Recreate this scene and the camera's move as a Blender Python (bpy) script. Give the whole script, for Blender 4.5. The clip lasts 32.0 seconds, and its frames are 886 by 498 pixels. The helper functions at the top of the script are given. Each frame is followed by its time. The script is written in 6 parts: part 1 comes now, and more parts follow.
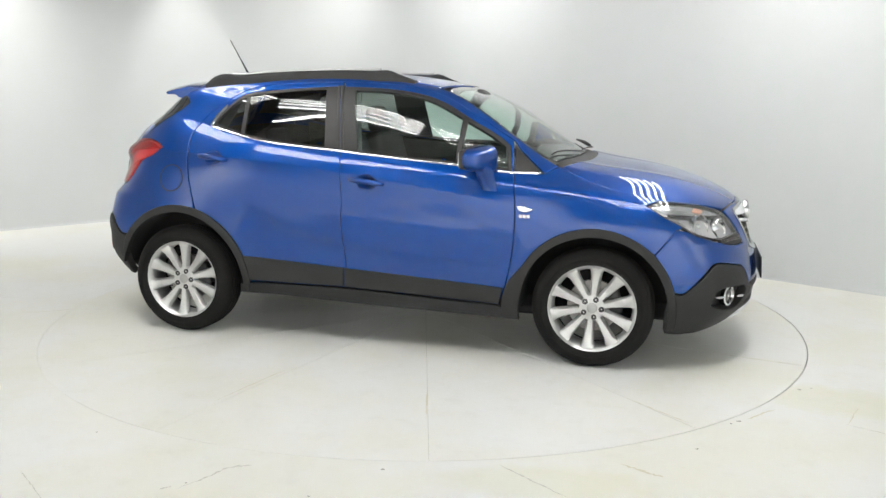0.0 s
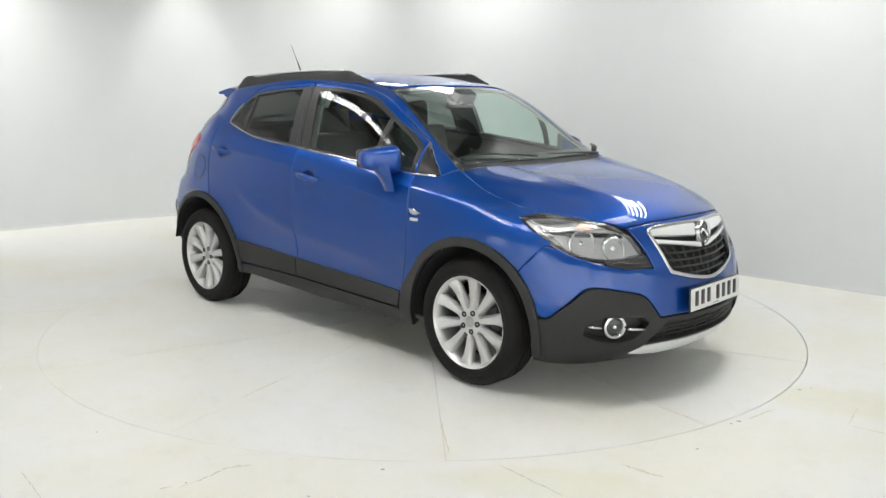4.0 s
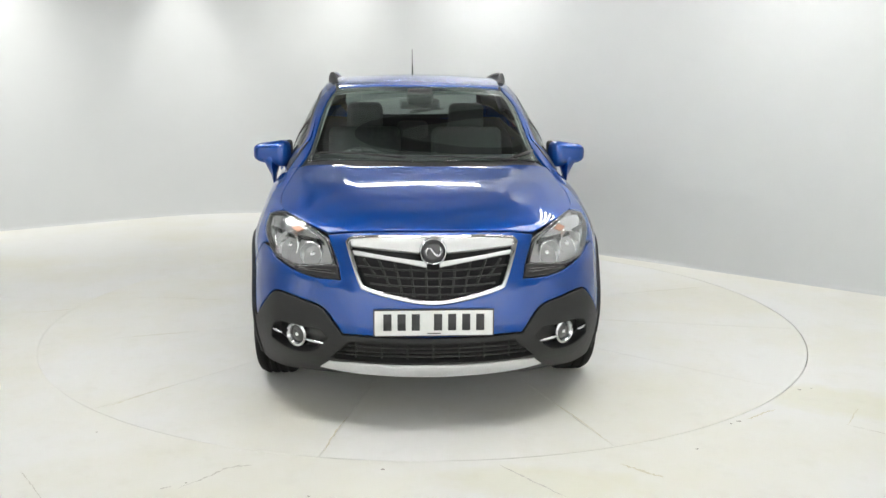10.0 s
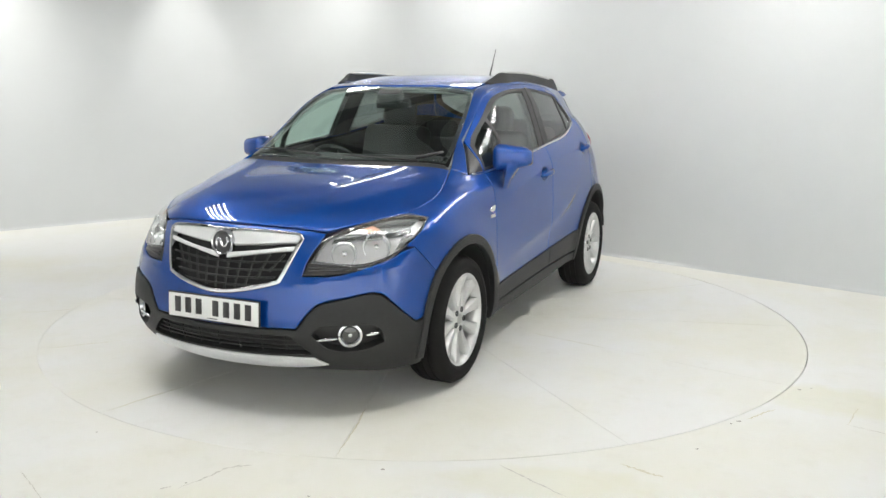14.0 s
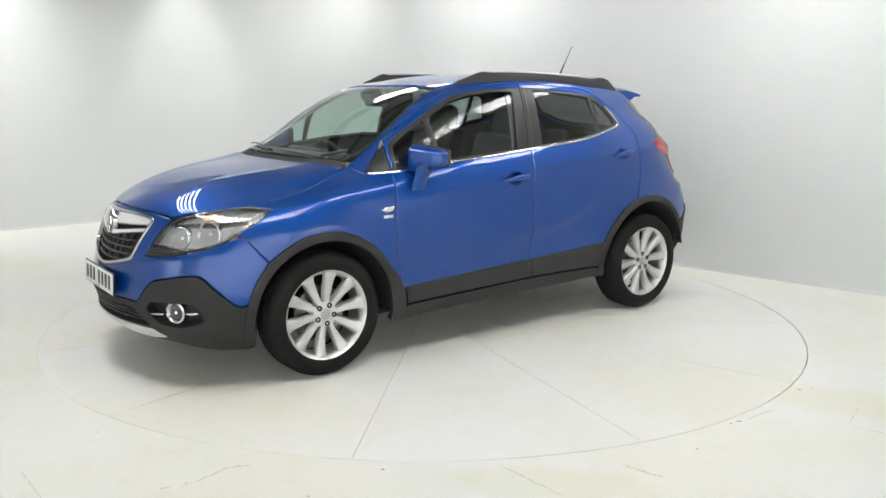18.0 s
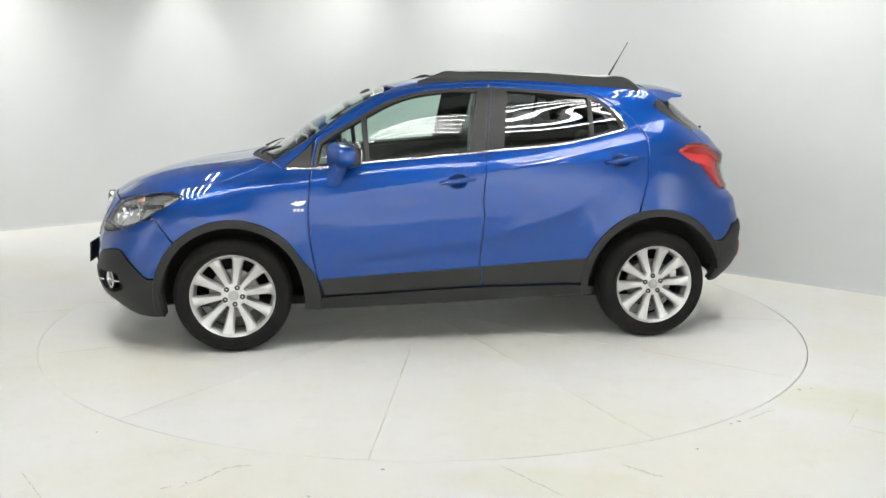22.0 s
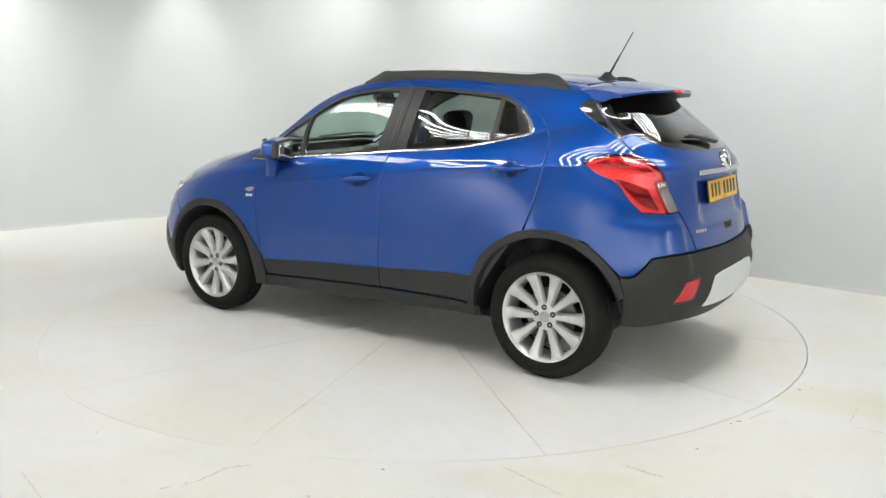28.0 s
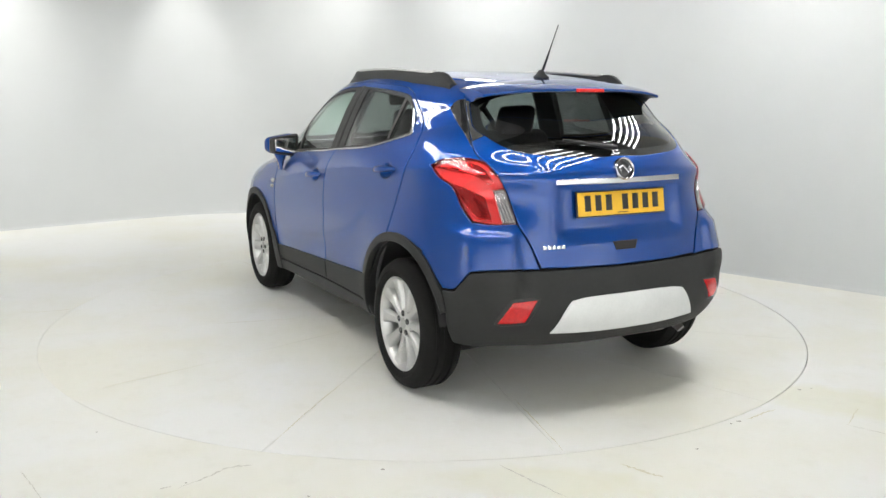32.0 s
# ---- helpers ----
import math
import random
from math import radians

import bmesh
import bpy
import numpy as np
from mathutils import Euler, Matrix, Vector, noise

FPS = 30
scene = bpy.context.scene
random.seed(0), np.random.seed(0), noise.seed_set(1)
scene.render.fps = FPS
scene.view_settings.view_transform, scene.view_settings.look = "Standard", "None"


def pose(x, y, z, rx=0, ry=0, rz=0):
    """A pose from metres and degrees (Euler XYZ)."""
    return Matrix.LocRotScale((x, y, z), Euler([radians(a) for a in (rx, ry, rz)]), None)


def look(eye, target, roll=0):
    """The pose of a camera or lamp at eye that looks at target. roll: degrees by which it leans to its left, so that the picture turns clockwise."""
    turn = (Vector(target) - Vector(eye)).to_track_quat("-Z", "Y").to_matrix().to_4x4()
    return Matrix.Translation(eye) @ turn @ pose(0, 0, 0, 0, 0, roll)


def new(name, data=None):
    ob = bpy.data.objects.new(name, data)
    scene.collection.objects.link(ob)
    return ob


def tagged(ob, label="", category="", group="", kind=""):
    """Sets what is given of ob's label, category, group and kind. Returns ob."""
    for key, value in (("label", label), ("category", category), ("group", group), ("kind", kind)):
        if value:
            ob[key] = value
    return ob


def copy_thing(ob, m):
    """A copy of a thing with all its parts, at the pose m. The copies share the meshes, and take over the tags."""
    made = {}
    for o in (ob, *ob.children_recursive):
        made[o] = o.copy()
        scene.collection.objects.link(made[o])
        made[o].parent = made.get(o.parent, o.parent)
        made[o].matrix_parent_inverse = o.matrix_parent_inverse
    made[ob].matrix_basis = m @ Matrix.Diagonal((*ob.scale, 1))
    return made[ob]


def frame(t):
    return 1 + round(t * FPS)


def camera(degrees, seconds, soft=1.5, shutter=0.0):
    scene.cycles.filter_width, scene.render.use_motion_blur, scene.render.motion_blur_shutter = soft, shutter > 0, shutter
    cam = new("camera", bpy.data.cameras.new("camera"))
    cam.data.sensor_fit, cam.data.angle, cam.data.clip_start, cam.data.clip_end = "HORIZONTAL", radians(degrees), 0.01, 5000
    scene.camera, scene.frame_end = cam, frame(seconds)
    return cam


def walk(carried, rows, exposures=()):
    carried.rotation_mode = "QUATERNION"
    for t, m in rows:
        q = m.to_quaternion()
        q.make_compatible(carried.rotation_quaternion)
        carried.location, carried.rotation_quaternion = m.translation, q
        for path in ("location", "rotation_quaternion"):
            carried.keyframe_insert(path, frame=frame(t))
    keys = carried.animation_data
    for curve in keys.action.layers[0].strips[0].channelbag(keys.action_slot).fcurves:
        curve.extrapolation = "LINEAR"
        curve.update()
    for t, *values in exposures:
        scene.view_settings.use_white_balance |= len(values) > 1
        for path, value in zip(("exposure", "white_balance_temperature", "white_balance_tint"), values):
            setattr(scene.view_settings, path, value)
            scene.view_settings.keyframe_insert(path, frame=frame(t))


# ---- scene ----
import functools
from mathutils.bvhtree import BVHTree
from mathutils.geometry import delaunay_2d_cdt

cam = camera(55.08, 32.0)
EYE = Vector((0.0, -5.766, 1.504))
AIM = EYE + Vector((0.02007, 0.98325, -0.18117))
walk(cam, [(0.0, look(EYE, AIM, 0.373)), (32.0, look(EYE, AIM, 0.373))])

# the turntable turns at one even speed
START, SPEED = -16.66, -7.0847


def turned(t):
    return pose(0, 0, 0, 0, 0, START + SPEED * t)


# ---------------------------------------------------------------- light
world = bpy.data.worlds.new("studio_dark")
scene.world = world
world.use_nodes = True
world.node_tree.nodes["Background"].inputs[0].default_value = (0.9, 0.95, 1.0, 1)
world.node_tree.nodes["Background"].inputs[1].default_value = 0.05
scene.view_settings.exposure = 0.21


# ---------------------------------------------------------------- materials
def material(name, base, rough=0.5, metal=0.0, coat=0.0, coat_rough=0.03, spec=0.5):
    m = bpy.data.materials.new(name)
    m.use_nodes = True
    b = m.node_tree.nodes["Principled BSDF"]
    b.inputs["Base Color"].default_value = (*base, 1)
    b.inputs["Roughness"].default_value = rough
    b.inputs["Metallic"].default_value = metal
    b.inputs["Coat Weight"].default_value = coat
    b.inputs["Coat Roughness"].default_value = coat_rough
    b.inputs["Specular IOR Level"].default_value = spec
    return m


def node(m, kind, **inputs):
    n = m.node_tree.nodes.new(kind)
    for k, v in inputs.items():
        n.inputs[k.replace("_", " ")].default_value = v
    return n


def bsdf(m):
    return m.node_tree.nodes["Principled BSDF"]


def join(m, a, b):
    m.node_tree.links.new(a, b)


def grain(m, scale, low, high, detail=4.0, rough=None, bump=0.0, bump_scale=None, coords="Object"):
    """Two scales of noise that vary the base colour from low to high, the roughness and the relief."""
    tc = node(m, "ShaderNodeTexCoord")
    n1 = node(m, "ShaderNodeTexNoise", Scale=scale, Detail=detail)
    n2 = node(m, "ShaderNodeTexNoise", Scale=scale * 9.0, Detail=3.0)
    join(m, tc.outputs[coords], n1.inputs["Vector"])
    join(m, tc.outputs[coords], n2.inputs["Vector"])
    mix = node(m, "ShaderNodeMath")
    mix.operation = "MULTIPLY_ADD"
    mix.inputs[1].default_value = 0.35
    join(m, n2.outputs["Fac"], mix.inputs[0])
    half = node(m, "ShaderNodeMath")
    half.operation = "MULTIPLY"
    half.inputs[1].default_value = 0.65
    join(m, n1.outputs["Fac"], half.inputs[0])
    join(m, half.outputs[0], mix.inputs[2])
    ramp = node(m, "ShaderNodeValToRGB")
    ramp.color_ramp.elements[0].position, ramp.color_ramp.elements[1].position = 0.3, 0.7
    ramp.color_ramp.elements[0].color, ramp.color_ramp.elements[1].color = (*low, 1), (*high, 1)
    join(m, mix.outputs[0], ramp.inputs[0])
    join(m, ramp.outputs[0], bsdf(m).inputs["Base Color"])
    if rough:
        r = node(m, "ShaderNodeMapRange")
        r.inputs["To Min"].default_value, r.inputs["To Max"].default_value = rough
        join(m, mix.outputs[0], r.inputs["Value"])
        join(m, r.outputs[0], bsdf(m).inputs["Roughness"])
    if bump:
        n3 = node(m, "ShaderNodeTexNoise", Scale=bump_scale or scale * 30, Detail=3.0)
        join(m, tc.outputs[coords], n3.inputs["Vector"])
        bp = node(m, "ShaderNodeBump", Strength=bump, Distance=0.002)
        join(m, n3.outputs["Fac"], bp.inputs["Height"])
        join(m, bp.outputs[0], bsdf(m).inputs["Normal"])
    return m


def paint_blue():
    """Metallic blue: fine flake in the base, a clear coat over it."""
    m = material("blue_paint", (0.004, 0.068, 0.37), 0.44, 0.66, 1.0, 0.005, 0.0)
    tc = node(m, "ShaderNodeTexCoord")
    v = node(m, "ShaderNodeTexVoronoi", Scale=900.0)
    join(m, tc.outputs["Object"], v.inputs["Vector"])
    ramp = node(m, "ShaderNodeValToRGB")
    ramp.color_ramp.elements[0].color, ramp.color_ramp.elements[1].color = (0.0017, 0.040, 0.222, 1), (0.0032, 0.062, 0.320, 1)
    join(m, v.outputs["Color"], ramp.inputs[0])
    join(m, ramp.outputs[0], bsdf(m).inputs["Base Color"])
    bsdf(m).inputs["Coat IOR"].default_value = 1.54
    return m


def glass(name, tint, rough=0.0):
    m = material(name, tint, rough)
    b = bsdf(m)
    b.inputs["Transmission Weight"].default_value = 1.0
    b.inputs["IOR"].default_value = 1.02
    b.inputs["Coat Weight"].default_value = 1.0
    b.inputs["Coat IOR"].default_value = 1.62
    b.inputs["Coat Roughness"].default_value = 0.0
    return m


def glowing(name, colour, strength):
    m = material(name, (0.8, 0.8, 0.8), 0.5)
    bsdf(m).inputs["Emission Color"].default_value = (*colour, 1)
    bsdf(m).inputs["Emission Strength"].default_value = strength
    return m


BLUE = paint_blue()
PLASTIC = grain(material("grey_plastic", (0.022, 0.0225, 0.023), 0.55, spec=0.3), 6, (0.018, 0.0185, 0.019), (0.027, 0.0275, 0.028), rough=(0.48, 0.62), bump=0.25, bump_scale=900)
BLACK = material("black_trim", (0.012, 0.012, 0.013), 0.35)
DARK = material("dark_inside", (0.014, 0.014, 0.015), 0.8)
CHROME = material("chrome", (0.58, 0.59, 0.61), 0.07, 1.0)
BRIGHT = grain(material("satin_chrome", (0.80, 0.81, 0.82), 0.24, 0.4), 9, (0.77, 0.78, 0.79), (0.83, 0.84, 0.85), rough=(0.20, 0.28))
SILVER = grain(material("silver_paint", (0.68, 0.69, 0.70), 0.32, 0.25), 9, (0.64, 0.65, 0.66), (0.72, 0.73, 0.74), rough=(0.28, 0.40))
RUBBER = grain(material("tyre_rubber", (0.02, 0.02, 0.02), 0.75, spec=0.15), 10, (0.007, 0.007, 0.007), (0.014, 0.0135, 0.013), rough=(0.6, 0.85), bump=0.2, bump_scale=300)
CLEAR = glass("window_glass", (0.60, 0.83, 0.73))
PRIVACY = glass("privacy_glass", (0.105, 0.12, 0.115))


# ---------------------------------------------------------------- mesh helpers
def part(name, bm, mat, parent, label="", smooth=True, sharp=None):
    """Links a bmesh (or a ready mesh) as one mesh object under a thing or a part."""
    if isinstance(bm, bmesh.types.BMesh):
        me = bpy.data.meshes.new(name)
        if sharp:
            for e in bm.edges:
                if len(e.link_faces) == 2 and e.calc_face_angle(0) > radians(sharp):
                    e.smooth = False
        for f in bm.faces:
            f.smooth = smooth
        bm.to_mesh(me)
        bm.free()
    else:
        me = bm
    me.materials.clear()
    me.materials.append(mat)
    ob = new(name, me)
    ob.parent = parent
    if label:
        ob["label"] = label
    return ob


def box(bm, size, m=Matrix(), bevel=0.0, seg=2):
    """A box of that size at the pose m, with rounded edges."""
    made = bmesh.ops.create_cube(bm, size=1.0)["verts"]
    bmesh.ops.scale(bm, vec=size, verts=made)
    if bevel:
        edges = list({e for v in made for e in v.link_edges})
        made = bmesh.ops.bevel(bm, geom=edges, offset=bevel, segments=seg, profile=0.5, affect="EDGES")["verts"]
    bmesh.ops.transform(bm, matrix=m, verts=list(made))


def lathe(bm, profile, m=Matrix(), steps=48, closed=False):
    """Turns (radius, height) pairs round the local z axis."""
    rings = []
    for r, h in profile:
        rings.append([bm.verts.new(m @ Vector((r * math.cos(2 * math.pi * i / steps), r * math.sin(2 * math.pi * i / steps), h))) for i in range(steps)])
    pairs = list(zip(rings, rings[1:])) + ([(rings[-1], rings[0])] if closed else [])
    for a, b in pairs:
        for i in range(steps):
            j = (i + 1) % steps
            bm.faces.new((a[i], a[j], b[j], b[i]))
    if not closed:
        for ring, flip in ((rings[0], True), (rings[-1], False)):
            if profile[0 if flip else -1][0] > 1e-5:
                bm.faces.new(ring[::-1] if flip else ring)
    bmesh.ops.remove_doubles(bm, verts=bm.verts, dist=1e-6)
    bmesh.ops.recalc_face_normals(bm, faces=bm.faces)


def tube(bm, points, radius, sides=10, flat=1.0, up=Vector((0, 0, 1))):
    """A bar with a round or flattened section along a line of points; radius may be a list."""
    points = [Vector(p) for p in points]
    radii = radius if isinstance(radius, (list, tuple)) else [radius] * len(points)
    rings = []
    for i, p in enumerate(points):
        d = (points[min(i + 1, len(points) - 1)] - points[max(i - 1, 0)]).normalized()
        a = d.cross(up)
        a = a.normalized() if a.length > 1e-4 else d.orthogonal().normalized()
        c = a.cross(d).normalized()
        rings.append([bm.verts.new(p + a * radii[i] * math.cos(2 * math.pi * k / sides) + c * radii[i] * flat * math.sin(2 * math.pi * k / sides)) for k in range(sides)])
    for r, s in zip(rings, rings[1:]):
        for k in range(sides):
            bm.faces.new((r[k], r[(k + 1) % sides], s[(k + 1) % sides], s[k]))
    bm.faces.new(rings[0][::-1])
    bm.faces.new(rings[-1])
    bmesh.ops.recalc_face_normals(bm, faces=bm.faces)


def bent(points, n=6):
    """A smooth line through points of any dimension."""
    p = np.asarray(points, float)
    q = np.vstack([2 * p[0] - p[1], p, 2 * p[-1] - p[-2]])
    out = []
    for i in range(1, len(q) - 2):
        for k in range(n):
            t = k / n
            out.append(0.5 * ((2 * q[i]) + (q[i + 1] - q[i - 1]) * t + (2 * q[i - 1] - 5 * q[i] + 4 * q[i + 1] - q[i + 2]) * t * t + (3 * q[i] - q[i - 1] - 3 * q[i + 1] + q[i + 2]) * t ** 3))
    out.append(p[-1])
    return np.array(out)


# ---------------------------------------------------------------- the body's surface
# Thirteen lines round the half car, from the nose's middle to the tail's middle; each row lies higher than the last.
# Car space: x forward, y to the car's left, z up, the middle of the wheelbase on the ground at the origin.
UNDERSIDE = [(2.06, 0, .215), (2.01, .36, .215), (1.88, .62, .20), (1.72, .77, .19), (1.28, .83, .22), (.75, .83, .23), (.25, .83, .235), (-.30, .83, .25), (-.85, .82, .27), (-1.28, .81, .28), (-1.66, .73, .29), (-1.80, .58, .29), (-1.89, .34, .29), (-1.91, 0, .29)]
SKIRT = [(2.16, 0, 0.3), (2.1, 0.38, 0.3), (1.97, 0.65, 0.31), (1.77, 0.80, 0.31), (1.28, 0.85, 0.33), (0.75, 0.855, 0.33), (0.25, 0.855, 0.335), (-0.3, 0.855, 0.34), (-0.85, 0.85, 0.36), (-1.28, 0.85, 0.38), (-1.70, 0.785, 0.39), (-1.875, 0.64, 0.39), (-1.975, 0.36, 0.39), (-2.0, 0, 0.39)]
BUMPER = [(2.185, 0, 0.47), (2.125, 0.39, 0.47), (1.99, 0.67, 0.48), (1.79, 0.815, 0.49), (1.28, 0.864, 0.5), (0.75, 0.872, 0.5), (0.25, 0.872, 0.5), (-0.3, 0.872, 0.51), (-0.85, 0.872, 0.53), (-1.28, 0.872, 0.54), (-1.725, 0.812, 0.54), (-1.912, 0.678, 0.54), (-2.005, 0.37, 0.54), (-2.025, 0, 0.54)]
WAIST = [(2.15, 0, 0.66), (2.085, 0.39, 0.66), (1.93, 0.67, 0.67), (1.73, 0.815, 0.68), (1.28, 0.872, 0.68), (0.75, 0.884, 0.68), (0.25, 0.884, 0.68), (-0.3, 0.884, 0.69), (-0.85, 0.884, 0.7), (-1.28, 0.876, 0.71), (-1.70, 0.805, 0.72), (-1.868, 0.675, 0.72), (-1.96, 0.38, 0.72), (-1.985, 0, 0.72)]
NOSE = [(2.095, 0, 0.815), (2.03, 0.38, 0.81), (1.86, 0.64, 0.82), (1.67, 0.805, 0.82), (1.28, 0.875, 0.82), (0.75, 0.886, 0.83), (0.25, 0.888, 0.84), (-0.3, 0.888, 0.85), (-0.85, 0.884, 0.87), (-1.28, 0.865, 0.88), (-1.655, 0.782, 0.9), (-1.818, 0.652, 0.9), (-1.925, 0.38, 0.9), (-1.955, 0, 0.9)]
SHOULDER = [(2.02, 0, .905), (1.96, .37, .90), (1.81, .60, .90), (1.61, .765, .90), (1.28, .855, .905), (.75, .882, .92), (.25, .886, .94), (-.30, .886, .96), (-.85, .876, .98), (-1.28, .848, 1.00), (-1.615, .757, 1.03), (-1.78, .62, 1.03), (-1.905, .37, 1.03), (-1.935, 0, 1.03)]
BONNET = [(1.85, 0, 0.985), (1.8, 0.36, 0.985), (1.67, 0.57, 0.97), (1.5, 0.7235, 0.96), (1.22, 0.832, 0.965), (0.75, 0.877, 0.985), (0.25, 0.879, 1.01), (-0.3, 0.877, 1.035), (-0.83, 0.862, 1.065), (-1.24, 0.827, 1.09), (-1.59, 0.7385, 1.11), (-1.79, 0.61, 1.11), (-1.9, 0.36, 1.11), (-1.935, 0, 1.11)]
CATWALK = [(1.52, 0, 1.065), (1.49, 0.37, 1.06), (1.4, 0.6, 1.045), (1.25, 0.73, 1.022), (1.03, 0.809, 1.025), (0.68, 0.869, 1.035), (0.22, 0.874, 1.065), (-0.3, 0.869, 1.1), (-0.81, 0.849, 1.14), (-1.2, 0.809, 1.17), (-1.56, 0.717, 1.18), (-1.75, 0.59, 1.17), (-1.87, 0.36, 1.165), (-1.91, 0, 1.165)]
BELT = [(1.17, 0, 1.115), (1.15, 0.36, 1.117), (1.08, 0.625, 1.118), (0.985, 0.7418, 1.1), (0.82, 0.8116, 1.1), (0.55, 0.8446, 1.12), (0.18, 0.8516, 1.145), (-0.3, 0.8456, 1.18), (-0.78, 0.8246, 1.225), (-1.15, 0.7776, 1.265), (-1.5, 0.6848, 1.27), (-1.69, 0.555, 1.255), (-1.8, 0.35, 1.245), (-1.84, 0, 1.245)]
GLASS = [(0.775, 0, 1.345), (0.757, 0.36, 1.345), (0.69, 0.612, 1.335), (0.595, 0.6815, 1.335), (0.47, 0.727, 1.342), (0.3, 0.751, 1.355), (0.05, 0.759, 1.365), (-0.32, 0.757, 1.375), (-0.74, 0.739, 1.39), (-1.08, 0.705, 1.4), (-1.4, 0.6285, 1.39), (-1.55, 0.52, 1.375), (-1.65, 0.34, 1.37), (-1.69, 0, 1.37)]
HEADER = [(0.378, 0, 1.538), (0.367, 0.34, 1.535), (0.335, 0.515, 1.525), (0.25, 0.572, 1.533), (0.1, 0.599, 1.553), (-0.05, 0.609, 1.565), (-0.22, 0.616, 1.572), (-0.48, 0.616, 1.572), (-0.8, 0.606, 1.562), (-1.06, 0.589, 1.545), (-1.3, 0.547, 1.52), (-1.41, 0.47, 1.505), (-1.48, 0.32, 1.503), (-1.51, 0, 1.505)]
ROOF = [(0.14, 0, 1.607), (0.12, 0.27, 1.603), (0.085, 0.4, 1.597), (0.02, 0.442, 1.601), (-0.08, 0.455, 1.61), (-0.18, 0.465, 1.617), (-0.32, 0.47, 1.622), (-0.54, 0.47, 1.62), (-0.8, 0.462, 1.61), (-1.02, 0.445, 1.595), (-1.2, 0.41, 1.573), (-1.3, 0.36, 1.56), (-1.36, 0.24, 1.56), (-1.39, 0, 1.56)]
CROWN = [(-0.25, 0, 1.646), (-0.255, 0.03, 1.646), (-0.26, 0.06, 1.646), (-0.28, 0.1, 1.646), (-0.32, 0.12, 1.647), (-0.38, 0.13, 1.647), (-0.44, 0.13, 1.647), (-0.52, 0.13, 1.646), (-0.62, 0.13, 1.644), (-0.72, 0.12, 1.641), (-0.82, 0.1, 1.636), (-0.88, 0.06, 1.632), (-0.9, 0.03, 1.631), (-0.91, 0, 1.63)]
ROWS = [UNDERSIDE, SKIRT, BUMPER, WAIST, NOSE, SHOULDER, BONNET, CATWALK, BELT, GLASS, HEADER, ROOF, CROWN]
HALF = np.array(ROWS, float)
RING = np.concatenate([HALF, HALF[:, -2:0:-1] * [1, -1, 1]], axis=1)
NR, NC = RING.shape[:2]
_du = np.linalg.norm(np.diff(np.concatenate([RING, RING[:, :1]], axis=1), axis=1), axis=2)[1:9].mean(axis=0)
_dv = np.linalg.norm(np.diff(RING, axis=0), axis=2).mean(axis=1)
UK, VK = np.concatenate([[0], np.cumsum(_du)]), np.concatenate([[0], np.cumsum(_dv)])
GIRTH = UK[-1]


def slopes(knots, n, periodic):
    """The matrix that turns values at the knots into the slopes of the smooth curve through them."""
    h = np.diff(knots)
    A, B = np.zeros((n, n)), np.zeros((n, n))
    for i in range(n):
        if not periodic and i in (0, n - 1):
            j, k, g = (0, 1, h[0]) if i == 0 else (n - 2, n - 1, h[-1])
            A[i, i], A[i, k if i == 0 else j] = 2, 1
            B[i, j], B[i, k] = -3 / g, 3 / g
            continue
        p, q, hp, hq = (i - 1) % n, (i + 1) % n, h[i - 1], h[i % len(h)]
        A[i, p], A[i, i], A[i, q] = 1 / hp, 2 * (1 / hp + 1 / hq), 1 / hq
        B[i, p] += -3 / hp ** 2
        B[i, i] += 3 / hp ** 2 - 3 / hq ** 2
        B[i, q] += 3 / hq ** 2
    return np.linalg.solve(A, B)


SU, SV = slopes(UK, NC, True), slopes(VK, NR, False)


def weights(s, knots, S, n, periodic):
    s = np.asarray(s, float)
    if periodic:
        s = s % knots[-1]
    i = np.clip(np.searchsorted(knots, s, side="right") - 1, 0, len(knots) - 2)
    h = knots[i + 1] - knots[i]
    t = np.clip((s - knots[i]) / h, 0, 1)
    j = (i + 1) % n
    W = np.zeros((len(s), n))
    r = np.arange(len(s))
    np.add.at(W, (r, i), 2 * t ** 3 - 3 * t ** 2 + 1)
    np.add.at(W, (r, j), -2 * t ** 3 + 3 * t ** 2)
    return W + ((t ** 3 - 2 * t ** 2 + t) * h)[:, None] * S[i] + ((t ** 3 - t ** 2) * h)[:, None] * S[j]


def smoothstep(a, b, x):
    t = np.clip((x - a) / (b - a), 0, 1)
    return t * t * (3 - 2 * t)


def guide(xs, zs):
    """A smooth height along the car through a few places, as a table."""
    return bent(list(zip(xs, zs)), 16)


CREASE = guide((-.95, -.35, .17, .8, 1.7), (.880, .972, 1.045, 1.104, 1.160))
SWEEP = guide((-.85, -.3, .17, .45, .70, 1.0), (.528, .575, .632, .690, .785, .96))
BELT_LINE = guide((-1.1, -.75, -.53, .003, .222, .697, 1.06, 1.45), (1.045, 1.070, 1.097, 1.141, 1.163, 1.204, 1.278, 1.36))


def along(x, table):
    return np.interp(-x, table[:, 0], table[:, 1])


